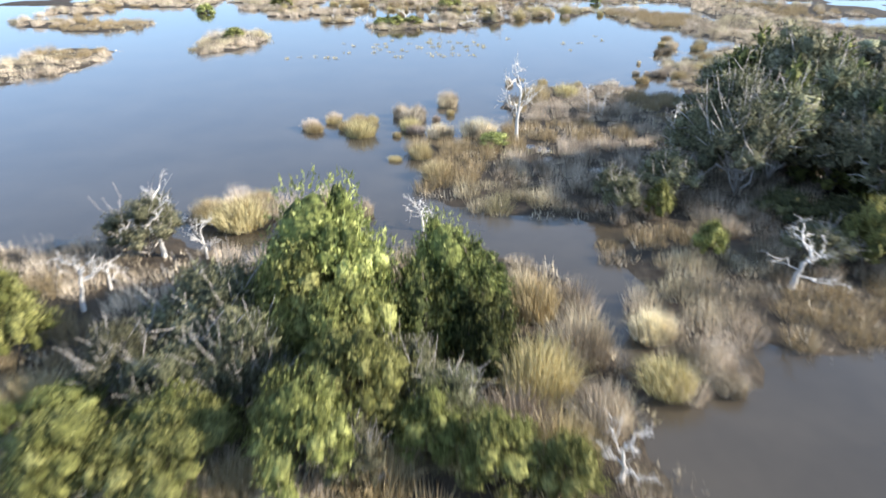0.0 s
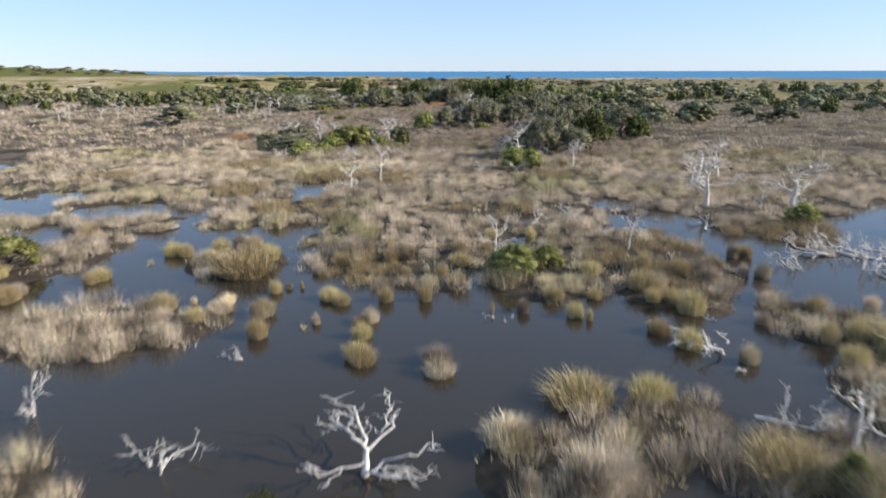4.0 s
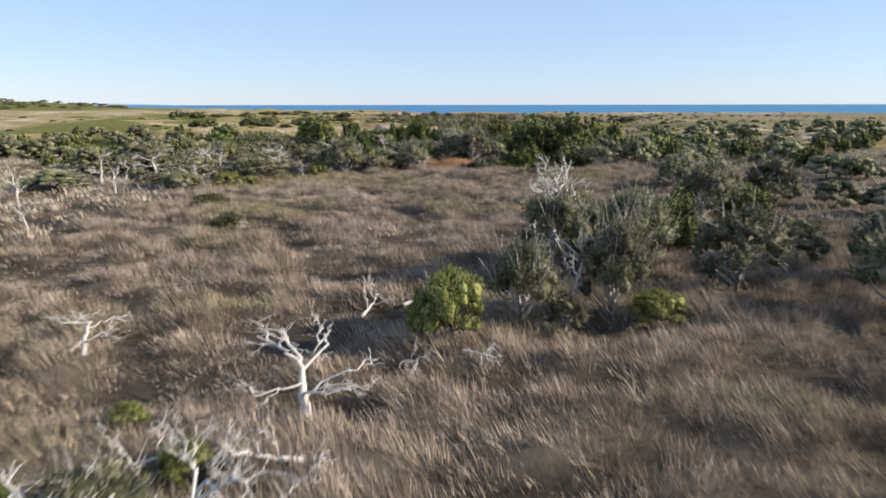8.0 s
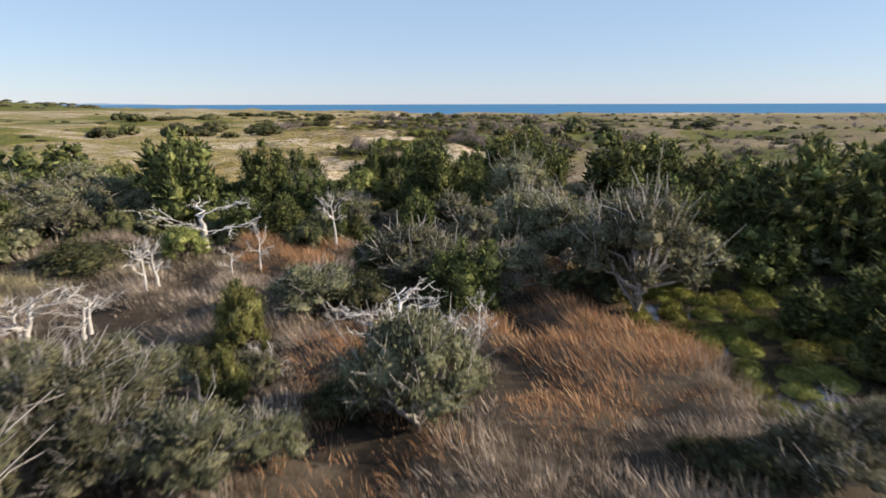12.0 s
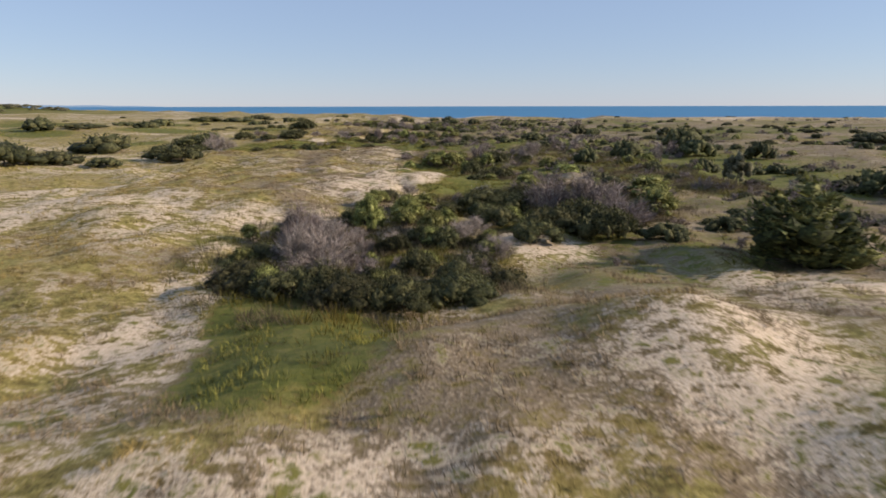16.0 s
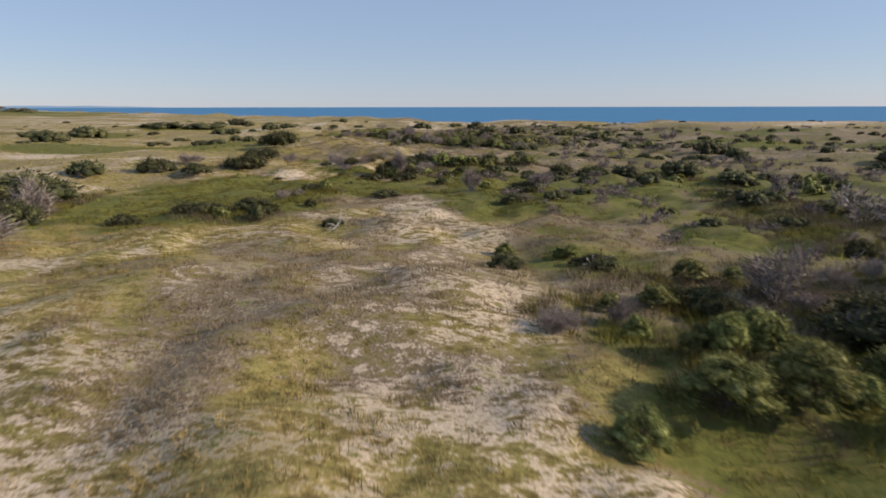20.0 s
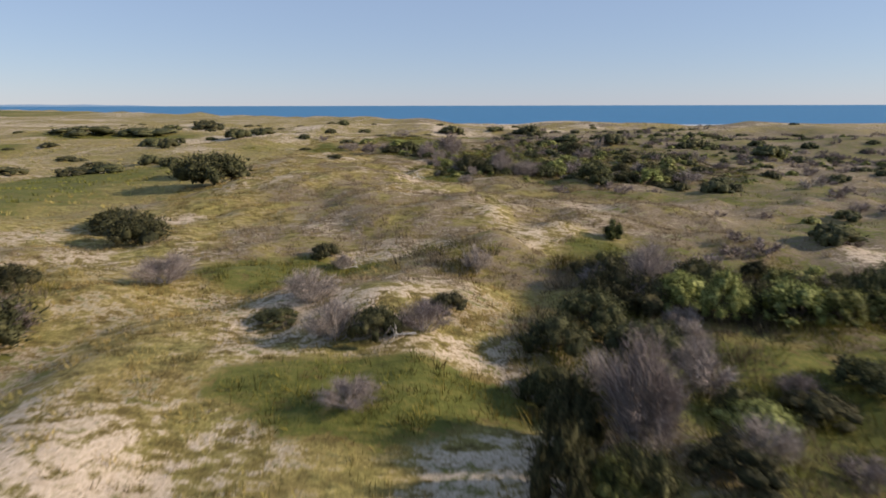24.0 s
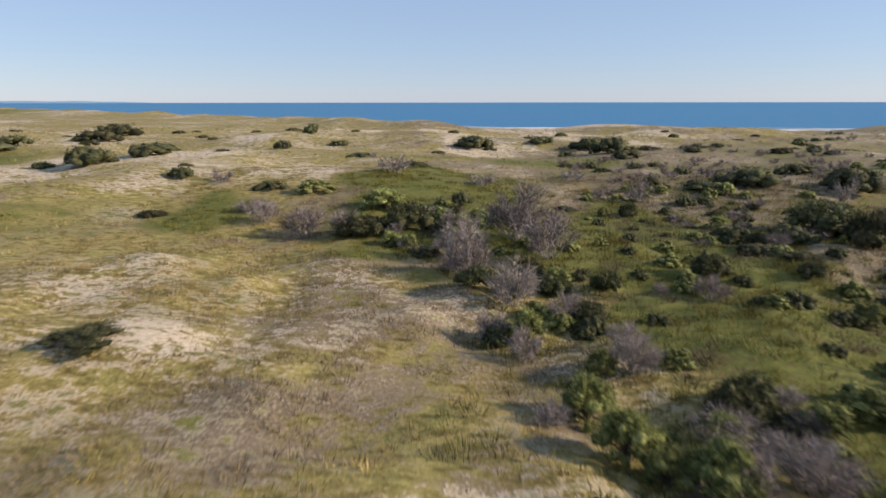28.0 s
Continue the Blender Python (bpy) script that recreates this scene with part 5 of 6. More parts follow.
def tufts(x, y, z, height, count, spread, wind=(0, 0), flare=0.35, width=0.04):
    """Single-triangle blades for many tufts, count blades each; a tuft is domed and leans with the wind."""
    n = len(x) * count
    r, a = np.sqrt(rng.random(n)), rng.random(n) * 2 * math.pi
    sp = np.repeat(np.broadcast_to(spread, (len(x),)), count)
    hh = np.repeat(height, count) * rng.uniform(0.68, 1.05, n) * (1.05 - 0.5 * r * r)
    ox, oy = r * np.cos(a), r * np.sin(a)
    wx, wy = (np.repeat(np.broadcast_to(w_, (len(x),)), count) for w_ in wind)
    lx = (ox * flare + rng.normal(0, 0.14, n) + wx) * hh
    ly = (oy * flare + rng.normal(0, 0.14, n) + wy) * hh
    p0 = np.stack([np.repeat(x, count) + ox * sp, np.repeat(y, count) + oy * sp, np.repeat(z, count) - 0.05], 1)
    top = p0 + np.stack([lx, ly, hh * (1 - 0.2 * np.minimum(1.5, np.hypot(lx, ly) / hh))], 1)
    turn, wid = rng.random(n) * math.pi, rng.uniform(0.6, 1.4, n) * width * 0.5
    side = np.stack([np.cos(turn) * wid, np.sin(turn) * wid, np.zeros(n)], 1)
    V = np.stack([p0 - side, p0 + side, top], 1).reshape(-1, 3)
    return V, np.zeros((0, 4), int), np.arange(n)[:, None] * 3 + np.array([[0, 1, 2]])


def stuff(name, label, category, geometry, mat):
    V, Q, T = geometry
    return tagged(new(name, mesh(name, V, [Q, T], mat)), label, category, kind="stuff")


def tube(points, radii, sides=6):
    """A tapered tube through the points."""
    P = np.asarray(points, float)
    d = np.gradient(P, axis=0)
    d /= np.linalg.norm(d, axis=1, keepdims=True) + 1e-9
    up = np.where(np.abs(d[:, 2:3]) > 0.9, np.array([[1.0, 0, 0]]), np.array([[0, 0, 1.0]]))
    u = np.cross(d, up)
    u /= np.linalg.norm(u, axis=1, keepdims=True) + 1e-9
    w = np.cross(d, u)
    a = np.arange(sides) * 2 * math.pi / sides
    ring = P[:, None] + (u[:, None] * np.cos(a)[None, :, None] + w[:, None] * np.sin(a)[None, :, None]) * np.asarray(radii)[:, None, None]
    n = len(P)
    i, j = np.meshgrid(np.arange(n - 1), np.arange(sides), indexing="ij")
    F = np.stack([i * sides + j, i * sides + (j + 1) % sides, (i + 1) * sides + (j + 1) % sides, (i + 1) * sides + j], -1).reshape(-1, 4)
    return ring.reshape(-1, 3), F


def joined(pieces):
    V, F, k = [], [], 0
    for v, f in pieces:
        V.append(v)
        F.append(f + k)
        k += len(v)
    return np.concatenate(V), np.concatenate(F)


# ---- ground and waters ----
def axis(parts):
    out = []
    for a, b, s in parts:
        out.append(np.arange(a, b, s))
    return np.concatenate(out)


gx = np.concatenate([-np.geomspace(4900, 94, 60), axis([(-92, -64, 1.6), (-64, 30, 0.7), (30, 80, 1.6)]), np.geomspace(84, 4900, 26)])
gy = np.concatenate([-np.geomspace(1500, 14, 12), axis([(-10, 125, 0.75), (125, 285, 0.9), (285, 570, 0.75), (570, 800, 2.5), (800, 1500, 14.0)]), np.geomspace(1520, 4900, 10)])
X, Y = np.meshgrid(gx, gy)
Z = lay(X, Y)
nx, ny = len(gx), len(gy)
i, j = np.meshgrid(np.arange(ny - 1), np.arange(nx - 1), indexing="ij")
F = np.stack([i * nx + j, i * nx + j + 1, (i + 1) * nx + j + 1, (i + 1) * nx + j], -1).reshape(-1, 4)
ground_me = mesh("ground", np.stack([X, Y, Z], -1).reshape(-1, 3), F, M["ground"], True)
for key, values in zip(("sand", "green", "marsh", "brown", "straw"), (*cover(X.ravel(), Y.ravel()), straw(X.ravel(), Y.ravel()))):
    ground_me.attributes.new(key, "FLOAT", "POINT").data.foreach_set("value", values.astype(np.float32))
tagged(new("ground", ground_me), "marsh mud, grass thatch and pale dune sand", "ground", kind="structure")


def sheet(name, x0, x1, y0, y1, z, mat, label):
    V = np.array([(x0, y0, z), (x1, y0, z), (x1, y1, z), (x0, y1, z)])
    return tagged(new(name, mesh(name, V, np.array([[0, 1, 2, 3]]), mat)), label, "water", kind="structure")


sheet("water", -4900, 4900, -1500, 300, 0.0, M["marsh_water"], "still brown marsh water mirroring the blue sky")
sheet("sea", -4950, 4950, 690, 4950, -0.15, M["sea"], "blue open sea beyond the dunes")

# ---- grass that nobody could count ----
def scatter(x0, x1, y0, y1, density):
    n = int((x1 - x0) * (y1 - y0) * density)
    return rng.uniform(x0, x1, n), rng.uniform(y0, y1, n)


def marsh_grass():
    # rounded clumps on the mud islands and along the pools
    x, y = (q.ravel() for q in np.meshgrid(np.arange(-60, 60, 1.25), np.arange(-6, 165, 1.2)))
    x, y = x + rng.uniform(-0.42, 0.42, len(x)), y + rng.uniform(-0.42, 0.42, len(x))
    v = land_value(x, y)
    s, g, m, b = cover(x, y)
    keep = (v > -0.05) & ((vn(x, y, 2.6, 61) > 0.18) | (np.abs(y - 86) < 14)) & (rng.random(len(x)) < np.where(np.abs(x) < 34, 1.0, 0.55)) & (y < 150 + 14 * (vn(x, y, 9, 62) - 0.5))
    x, y = x[keep], y[keep]
    h = (0.5 + 0.6 * step(0.2, 0.7, np.maximum(vn(x, y, 2.6, 61), np.where(np.abs(y - 86) < 14, 0.5, 0.0)))) * rng.uniform(0.7, 1.15, len(x))
    z = np.maximum(lay(x, y), -0.1)
    gold = vn(x, y, 7, 63) > np.where(np.abs(y - 86) < 10, 0.55, 0.76)
    # random dull patches; the right bank (y < 48) takes this tone as tree shade
    dull = ~gold & ((y < 48) & (x > 3) | (vn(x, y, 5, 64) > 0.62))
    for sel, nm, lab, mat in ((~gold & ~dull, "marsh_grass", "rounded clumps of tan cordgrass on the mud islands", "tan_grass"), (dull, "dull_marsh_grass", "rounded clumps of dull grey-brown rush on the mud islands, the right bank dulled for shade", "grey_grass"), (gold, "golden_marsh_grass", "golden-green grass clumps on the mud islands", "gold_grass")):
        stuff(nm, lab, "marsh grass", tufts(x[sel], y[sel], z[sel], h[sel], 205, 0.54, (-0.04, 0.0), 0.38, 0.0165), M[mat])
    x, y = scatter(-45, 45, -6, 165, 0.9)
    v = land_value(x, y)
    keep = (v > -0.12) & (y < 152)
    x, y = x[keep], y[keep]
    stuff("short_marsh_grass", "thin short grass between the marsh clumps", "marsh grass",
          tufts(x, y, np.maximum(lay(x, y), -0.1), rng.uniform(0.25, 0.6, len(x)), 14, 0.45, (-0.05, 0.0), 0.4, 0.035), M["tan_grass"])
    # meadow, combed by the wind
    for name, x0, x1, y0, y1, dens, cnt, wid, sp in (("meadow_grass", -34, 24, 136, 268, 3.2, 34, 0.03, 0.72), ("outer_meadow_grass", -120, 120, 130, 285, 0.8, 14, 0.07, 1.0)):
        x, y = scatter(x0, x1, y0, y1, dens)
        if name.startswith("outer"):
            keep = (x < -34) | (x > 24) | (y > 268)
            x, y = x[keep], y[keep]
        hummock = vn(x + 0.4 * y, y * 1.5, 2.4, 71) * 0.7 + vn(x, y * 1.3, 1.1, 72) * 0.3
        s, g, m, b = cover(x, y)
        keep = (land_value(x, y) > 0.05) & (hummock > 0.29) & (m > 0.5) & (g < 0.5) & (vn(x, y * 1.2, 2.1, 74) > 0.13)
        x, y, hummock = x[keep], y[keep], hummock[keep]
        h = (0.22 + 0.85 * step(0.25, 0.75, hummock)) * rng.uniform(0.8, 1.1, len(x))
        swirl = vn(x, y, 5.0, 75) * 3.0 + 2.0
        wind = (np.cos(swirl) * 0.45, np.sin(swirl) * 0.3)
        rust = patches(x, y, RUST, 0.6, 81, 2.0) > 0
        pale = (y + 44 * (vn(x, y, 18, 73) - 0.5)) < 143 - 1.4 * (x + 8)
        z = lay(x, y)
        for sel, nm, lab, mat in ((pale & ~rust, "", "tan marsh grass combed by the wind", "tan_grass"),
                                  (~pale & ~rust, "grey_", "grey-brown meadow grass combed by the wind", "grey_grass"),
                                  (rust, "rust_", "rust-red bluestem grass by the thicket", "rust_grass")):
            if sel.any():
                stuff(nm + name, lab, "meadow grass", tufts(x[sel], y[sel], z[sel], h[sel], cnt, sp, (wind[0][sel], wind[1][sel]), 0.55, wid), M[mat])


def dune_cover():
    for name, half, dens, cnt, wid, size in (("dune_grass", 24, 6.5, 12, 0.034, 1.0), ("outer_dune_grass", 110, 0.5, 8, 0.08, 1.3)):
        x, y = scatter(-half, half, 240, 600 if half < 30 else 735, dens)
        x = x + path_x(y)
        if half > 30:
            keep = (np.abs(x - path_x(y)) > 24) | (y > 600)
            x, y = x[keep], y[keep]
        s, g, m, b = cover(x, y)
        clump = vn(x, y, 1.5, 91) * 0.6 + vn(x, y, 0.7, 92) * 0.4
        thick = patches(x, y, THICK, 0.4, 95, 2.0) > 0
        keep = (m < 0.5) & ((rng.random(len(x)) < np.clip(1.25 - s * 1.1, 0.12, 1)) & (clump > 0.43 + 0.1 * s) & ~thick)
        x, y, g, b, s, thick = x[keep], y[keep], g[keep], b[keep], s[keep], thick[keep]
        z = lay(x, y)
        dry = z > 0.0
        x, y, g, b, s, thick, z = x[dry], y[dry], g[dry], b[dry], s[dry], thick[dry], z[dry]
        isg = (g > 0.35 + 0.4 * vn(x, y, 1.5, 96)) & ~thick
        isb = ~isg & ~thick & (b > 0.12 + 0.5 * vn(x, y, 1.2, 97))
        for sel, nm, lab, mat, hh in ((~isg & ~isb & ~thick, "", "pale olive dune grass in loose tufts on sand", "dune_grass", 0.32),
                                      (isb, "herb_", "brown dried dune herbs in low tufts", "brown_grass", 0.34),
                                      (isg, "swale_", "lush green grass in a damp dune swale", "green_grass", 0.4)):
            if sel.any():
                k = int(sel.sum())
                h = hh * size * rng.uniform(0.6, 1.3, k)
                stuff(nm + name, lab, "dune grass", tufts(x[sel], y[sel], z[sel], h, cnt, 0.3 * size, (-0.15, 0.0), 0.85, wid), M[mat])


def thickets():
    """Tall undergrowth in the shrub thickets between the dunes."""
    x, y = scatter(-75, 20, 300, 600, 3.2)
    x = x + path_x(y) + 27
    keep = patches(x, y, THICK, 0.4, 95, 2.0) > 0
    x, y = x[keep], y[keep]
    z = lay(x, y)
    lush = vn(x, y, 2.2, 98) > 0.56 - 0.22 * step(480, 515, y)
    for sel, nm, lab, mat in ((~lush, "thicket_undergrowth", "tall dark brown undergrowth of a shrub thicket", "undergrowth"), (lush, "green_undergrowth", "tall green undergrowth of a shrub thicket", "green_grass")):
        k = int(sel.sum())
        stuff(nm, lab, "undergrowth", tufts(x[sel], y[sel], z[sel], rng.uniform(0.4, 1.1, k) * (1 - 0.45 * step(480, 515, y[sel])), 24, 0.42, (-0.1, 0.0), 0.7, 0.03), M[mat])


marsh_grass()
dune_cover()
thickets()


# ---- makers of plants ----
def leaf_cards(centres, radii, count, leaf, up, stretch):
    """Slim leaf sprays that stand out from the shells of clumps."""
    k = len(centres)
    vol = radii ** 2
    pick = rng.choice(k, count, p=vol / vol.sum())
    d = rng.normal(0, 1, (count, 3))
    d /= np.linalg.norm(d, axis=1, keepdims=True)
    d[:, 2] = np.where(d[:, 2] < -0.45, -d[:, 2], d[:, 2])
    P = centres[pick] + d * (radii[pick] * rng.uniform(0.35, 1.22, count) ** 0.6)[:, None] * stretch[pick]
    P[:, 2] = np.maximum(P[:, 2], 0.02)
    way = d * 0.8 + rng.normal(0, 0.6, (count, 3)) + np.array([0, 0, up])
    way /= np.linalg.norm(way, axis=1, keepdims=True)
    side = np.cross(way, d + rng.normal(0, 0.7, (count, 3)))
    side /= np.linalg.norm(side, axis=1, keepdims=True) + 1e-6
    size = (leaf * rng.uniform(0.6, 1.5, count))[:, None]
    V = np.stack([P - side * size * 0.22, P + side * size * 0.22, P + way * size], 1).reshape(-1, 3)
    return V, np.arange(count)[:, None] * 3 + np.array([[0, 1, 2]])


def cores(centres, radii, stretch, share, lat=5, lon=7):
    """Lumpy inner masses of the clumps."""
    th = (np.arange(lat) + 0.5) / lat * math.pi
    ph = np.arange(lon) * 2 * math.pi / lon
    T, Q = np.meshgrid(th, ph, indexing="ij")
    unit = np.stack([np.sin(T) * np.cos(Q), np.sin(T) * np.sin(Q), np.cos(T)], -1).reshape(-1, 3)
    i, j = np.meshgrid(np.arange(lat - 1), np.arange(lon), indexing="ij")
    F = np.stack([i * lon + j, (i + 1) * lon + j, (i + 1) * lon + (j + 1) % lon, i * lon + (j + 1) % lon], -1).reshape(-1, 4)
    F3 = np.concatenate([F[:, [0, 1, 2]], F[:, [0, 2, 3]], np.array([[0, k, k + 1] for k in range(1, lon - 1)])])
    out = []
    for c, r, e in zip(centres, radii, stretch):
        v = c + unit * (r * share * rng.uniform(0.55, 1.25, (len(unit), 1))) * e
        v[:, 2] = np.maximum(v[:, 2], 0.0)
        out.append((v, F3))
    return joined(out)


def crooked(a, b, n, wob, r0, r1, sides=5):
    a, b = np.asarray(a, float), np.asarray(b, float)
    t = np.linspace(0, 1, n)[:, None]
    P = a + (b - a) * t + rng.normal(0, wob, (n, 3)) * np.sin(t * math.pi) * np.linalg.norm(b - a)
    return tube(P, np.linspace(r0, r1, n), sides)


SHAPES = {
    "ced": dict(clumps=36, h=4.0, w=3.4, leaf=0.17, mat="cedar_leaf", up=0.7, low=0.06, cards=(5600, 1700, 260)),
    "oak": dict(clumps=34, h=3.2, w=4.2, leaf=0.12, mat="oak_leaf", up=0.2, low=0.15, cards=(5600, 1800, 260)),
    "myr": dict(clumps=38, h=2.2, w=2.8, leaf=0.085, mat="myrtle_leaf", up=0.5, low=0.1, cards=(5600, 1400, 320)),
    "low": dict(clumps=20, h=1.2, w=2.4, leaf=0.065, mat="low_leaf", up=0.1, low=0.1, cards=(3600, 2000, 280)),
}


def shrub_meshes(kind, level):
    """Trunk, limbs and crown of one shrub or tree, standing on the origin. Level 0 is the finest."""
    c = SHAPES[kind]
    k, H, W = c["clumps"], c["h"], c["w"]
    a = np.arange(k) * 2.4 + rng.normal(0, 0.4, k)
    f = (np.arange(k) + rng.random(k)) / k
    if kind == "ced":
        lead = np.arange(k) % 6
        tall = np.array([1.0, 0.84, 0.72, 0.9, 0.66, 0.78])[lead]
        f = (np.arange(k) // 6 + rng.random(k) * 0.8) / math.ceil(k / 6)
        off = np.where(lead == 0, 0.0, 0.25) * W
        bend = lead * 1.26 + 0.5
        a = rng.random(k) * 6.3
        zc = (c["low"] + (0.92 - c["low"]) * f) * H * tall
        size = W * (0.19 - 0.11 * f) * rng.uniform(0.75, 1.25, k)
        spread = (1 - f) * W * 0.13
    else:
        rad = np.sqrt(f) * W * 0.40
        dome = np.sqrt(np.maximum(0.05, 1 - f))
        lowest = 0.26 if kind == "oak" else 0.1
        zc = H * (lowest + (0.80 - lowest) * dome) * rng.uniform(0.8, 1.12, k)
        size = W * rng.uniform(0.075, 0.19, k)
        if kind == "low":
            rad, zc = np.sqrt(f) * W * 0.38, H * (0.1 + 0.5 * dome) * rng.uniform(0.85, 1.1, k)
            size = W * rng.uniform(0.11, 0.2, k)
    if kind == "ced":
        centres = np.stack([off * np.cos(bend) + spread * np.cos(a), off * np.sin(bend) + spread * np.sin(a), zc], 1)
    else:
        centres = np.stack([rad * np.cos(a), rad * np.sin(a), zc], 1)
    size = np.minimum(size, zc * (1.6 if kind == "low" else 0.98))
    leaf = c["leaf"] * (1.0, 1.8, 2.3)[level]
    stretch = rng.uniform(0.6, 1.35, (k, 3)) * np.array([1.05, 1.05, 0.66 if kind == "oak" else 1.25 if kind == "ced" else 0.85])
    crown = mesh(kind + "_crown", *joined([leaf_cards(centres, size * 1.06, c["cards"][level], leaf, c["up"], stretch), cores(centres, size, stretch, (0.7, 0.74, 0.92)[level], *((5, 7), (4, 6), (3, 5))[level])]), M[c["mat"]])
    r0 = 0.032 * H
    trunk = mesh(kind + "_trunk", *crooked((0, 0, -0.15), (rng.normal(0, 0.04 * W), rng.normal(0, 0.04 * W), H * 0.6), 5, 0.05, r0, r0 * 0.4, 6), M["bark"])
    limbs = [crooked((0, 0, H * rng.uniform(0.02, 0.3)), centres[q] * np.array([1, 1, 1.05]), 5, 0.07, r0 * 0.6, r0 * 0.15, 4) for q in range(0, k, (1, 2, 6)[level])]
    if kind == "oak" and level < 2:
        for q in range((110, 44)[level]):
            m = centres[int(rng.integers(k))]
            way = m / np.linalg.norm(m) + rng.normal(0, 0.5, 3)
            limbs.append(crooked(m, m + way * rng.uniform(0.35, 0.9), 3, 0.06, 0.022, 0.008, 3))
    return trunk, mesh(kind + "_limbs", *joined(limbs), M["grey_bark" if kind == "oak" else "bark"]), crown


def bare_meshes(level):
    """A leafless shrub: stems and a rounded haze of fine twigs."""
    H, W = 2.4, 2.8
    stems = []
    ends = []
    for q in range((26, 16, 8)[level]):
        a, r = q * 2.4 + rng.normal(0, 0.3), math.sqrt(rng.random())
        top = np.array([r * W * 0.40 * math.cos(a), r * W * 0.40 * math.sin(a), H * 0.84 * math.sqrt(max(0.12, 1 - 0.85 * r * r)) * rng.uniform(0.8, 1.1)])
        stems.append(crooked(np.array([top[0] * 0.18, top[1] * 0.18, -0.1]), top, 5, 0.05, 0.022, 0.008, 4))
        ends.append(top)
    ends = np.array(ends)
    n = (3400, 1500, 380)[level]
    low = ends * np.array([0.18, 0.18, 0.0])
    pick = rng.integers(0, len(ends), n)
    f = rng.uniform(0.25, 1.0, n)[:, None] ** 0.7
    base = low[pick] + (ends[pick] - low[pick]) * f + rng.normal(0, 0.10, (n, 3))
    base[:, 2] = np.maximum(base[:, 2], 0.05)
    out = base * np.array([0.55, 0.55, 0.15]) + rng.normal(0, 0.5, (n, 3)) + np.array([0, 0, 0.45])
    out /= np.linalg.norm(out, axis=1, keepdims=True)
    top = base + out * rng.uniform(0.25, 0.7, n)[:, None]
    side = np.cross(out, rng.normal(0, 1, (n, 3)))
    side *= (rng.uniform(0.005, 0.010, n) * (1, 1.8, 4.5)[level])[:, None] / (np.linalg.norm(side, axis=1, keepdims=True) + 1e-6)
    V = np.stack([base - side, base + side, top], 1).reshape(-1, 3)
    return mesh("bare_stems", *joined(stems), M["grey_bark"]), mesh("bare_twigs", V, np.arange(n)[:, None] * 3 + np.array([[0, 1, 2]]), M["twig"])


def dead_meshes():
    """A bleached dead tree, 3 m tall: trunk and limbs that fork into thin crooked branches."""
    H = 3.0
    lean = rng.normal(0, 0.35, 2)
    n = 8
    t = np.linspace(0, 1, n)
    P = np.stack([lean[0] * t ** 1.5 + rng.normal(0, 0.05, n) * t, lean[1] * t ** 1.5 + rng.normal(0, 0.05, n) * t, H * 0.7 * t - 0.12], 1)
    R = 0.12 * (1 - 0.68 * t)
    out = [mesh("dead_trunk", *tube(P, R, 7), M["dead_wood"], True)]

    def fork(start, way, length, r, depth):
        end = start + way * length
        pieces = [crooked(start, end, 6 if depth > 1 else 4, 0.09, r, r * 0.5, 5 if depth > 2 else 3)]
        if depth > 0:
            for q in range(3):
                f = rng.uniform(0.3, 1.0)
                turn = way + rng.normal(0, 0.75, 3) + np.array([0, 0, 0.08])
                turn /= np.linalg.norm(turn)
                pieces += fork(start + (end - start) * f, turn, length * rng.uniform(0.4, 0.7), r * 0.55, depth - 1)
        return pieces
    a0 = rng.random() * 7
    for q in range(6):
        f = rng.uniform(0.35, 1.0) if q else 1.0
        p = np.array([np.interp(f, t, P[:, m]) for m in range(3)])
        a = a0 + q * 2.4 + rng.normal(0, 0.3)
        way = np.array([math.cos(a), math.sin(a), rng.uniform(0.1, 0.9)])
        way /= np.linalg.norm(way)
        out.append(mesh("dead_limb", *joined(fork(p, way, H * rng.uniform(0.28, 0.42), 0.042, 3 if q < 3 else 2)), M["dead_wood"], True))
    return out


def tussock_mesh(mat):
    n = 900
    r, a = np.sqrt(rng.random(n)) * 0.46, rng.random(n) * 2 * math.pi
    x, y = r * np.cos(a), r * np.sin(a)
    h = rng.uniform(0.55, 1.05, n) * (1.05 - 0.9 * r)
    lean = np.stack([x * 0.4 + rng.normal(0, 0.13, n) - 0.05, y * 0.4 + rng.normal(0, 0.13, n)], 1)
    V, Q, T = blades(x, y, np.full(n, -0.06), h, lean, rng.uniform(0.008, 0.016, n), rng.random(n) * math.pi)
    return mesh("tussock", V, [Q, T], mat)


LOOKS = {
    "ced": ("cedar_tree", "tree", "dark green cedar with dense plumed foliage", "cedars"),
    "oak": ("scrub_oak", "tree", "grey-green wind-pruned scrub tree with open crown", "scrub trees"),
    "myr": ("wax_myrtle", "shrub", "bright green rounded evergreen shrub", "green shrubs"),
    "low": ("dune_shrub", "shrub", "low dark green spreading dune shrub", "low dune shrubs"),
    "bare": ("bare_shrub", "shrub", "leafless purple-grey twiggy shrub", "bare shrubs"),
    "dead": ("dead_tree", "dead tree", "sun-bleached bare dead tree standing in grass", "dead trees"),
    "log": ("driftwood", "driftwood", "bleached fallen dead tree with splayed limbs", "driftwood"),
}
POOLS = [{k: [shrub_meshes(k, level) for q in range(4)] for k in SHAPES} for level in range(3)]
for level in range(3):
    POOLS[level]["bare"] = [bare_meshes(level) for q in range(4)]
DEAD = [dead_meshes() for q in range(7)]
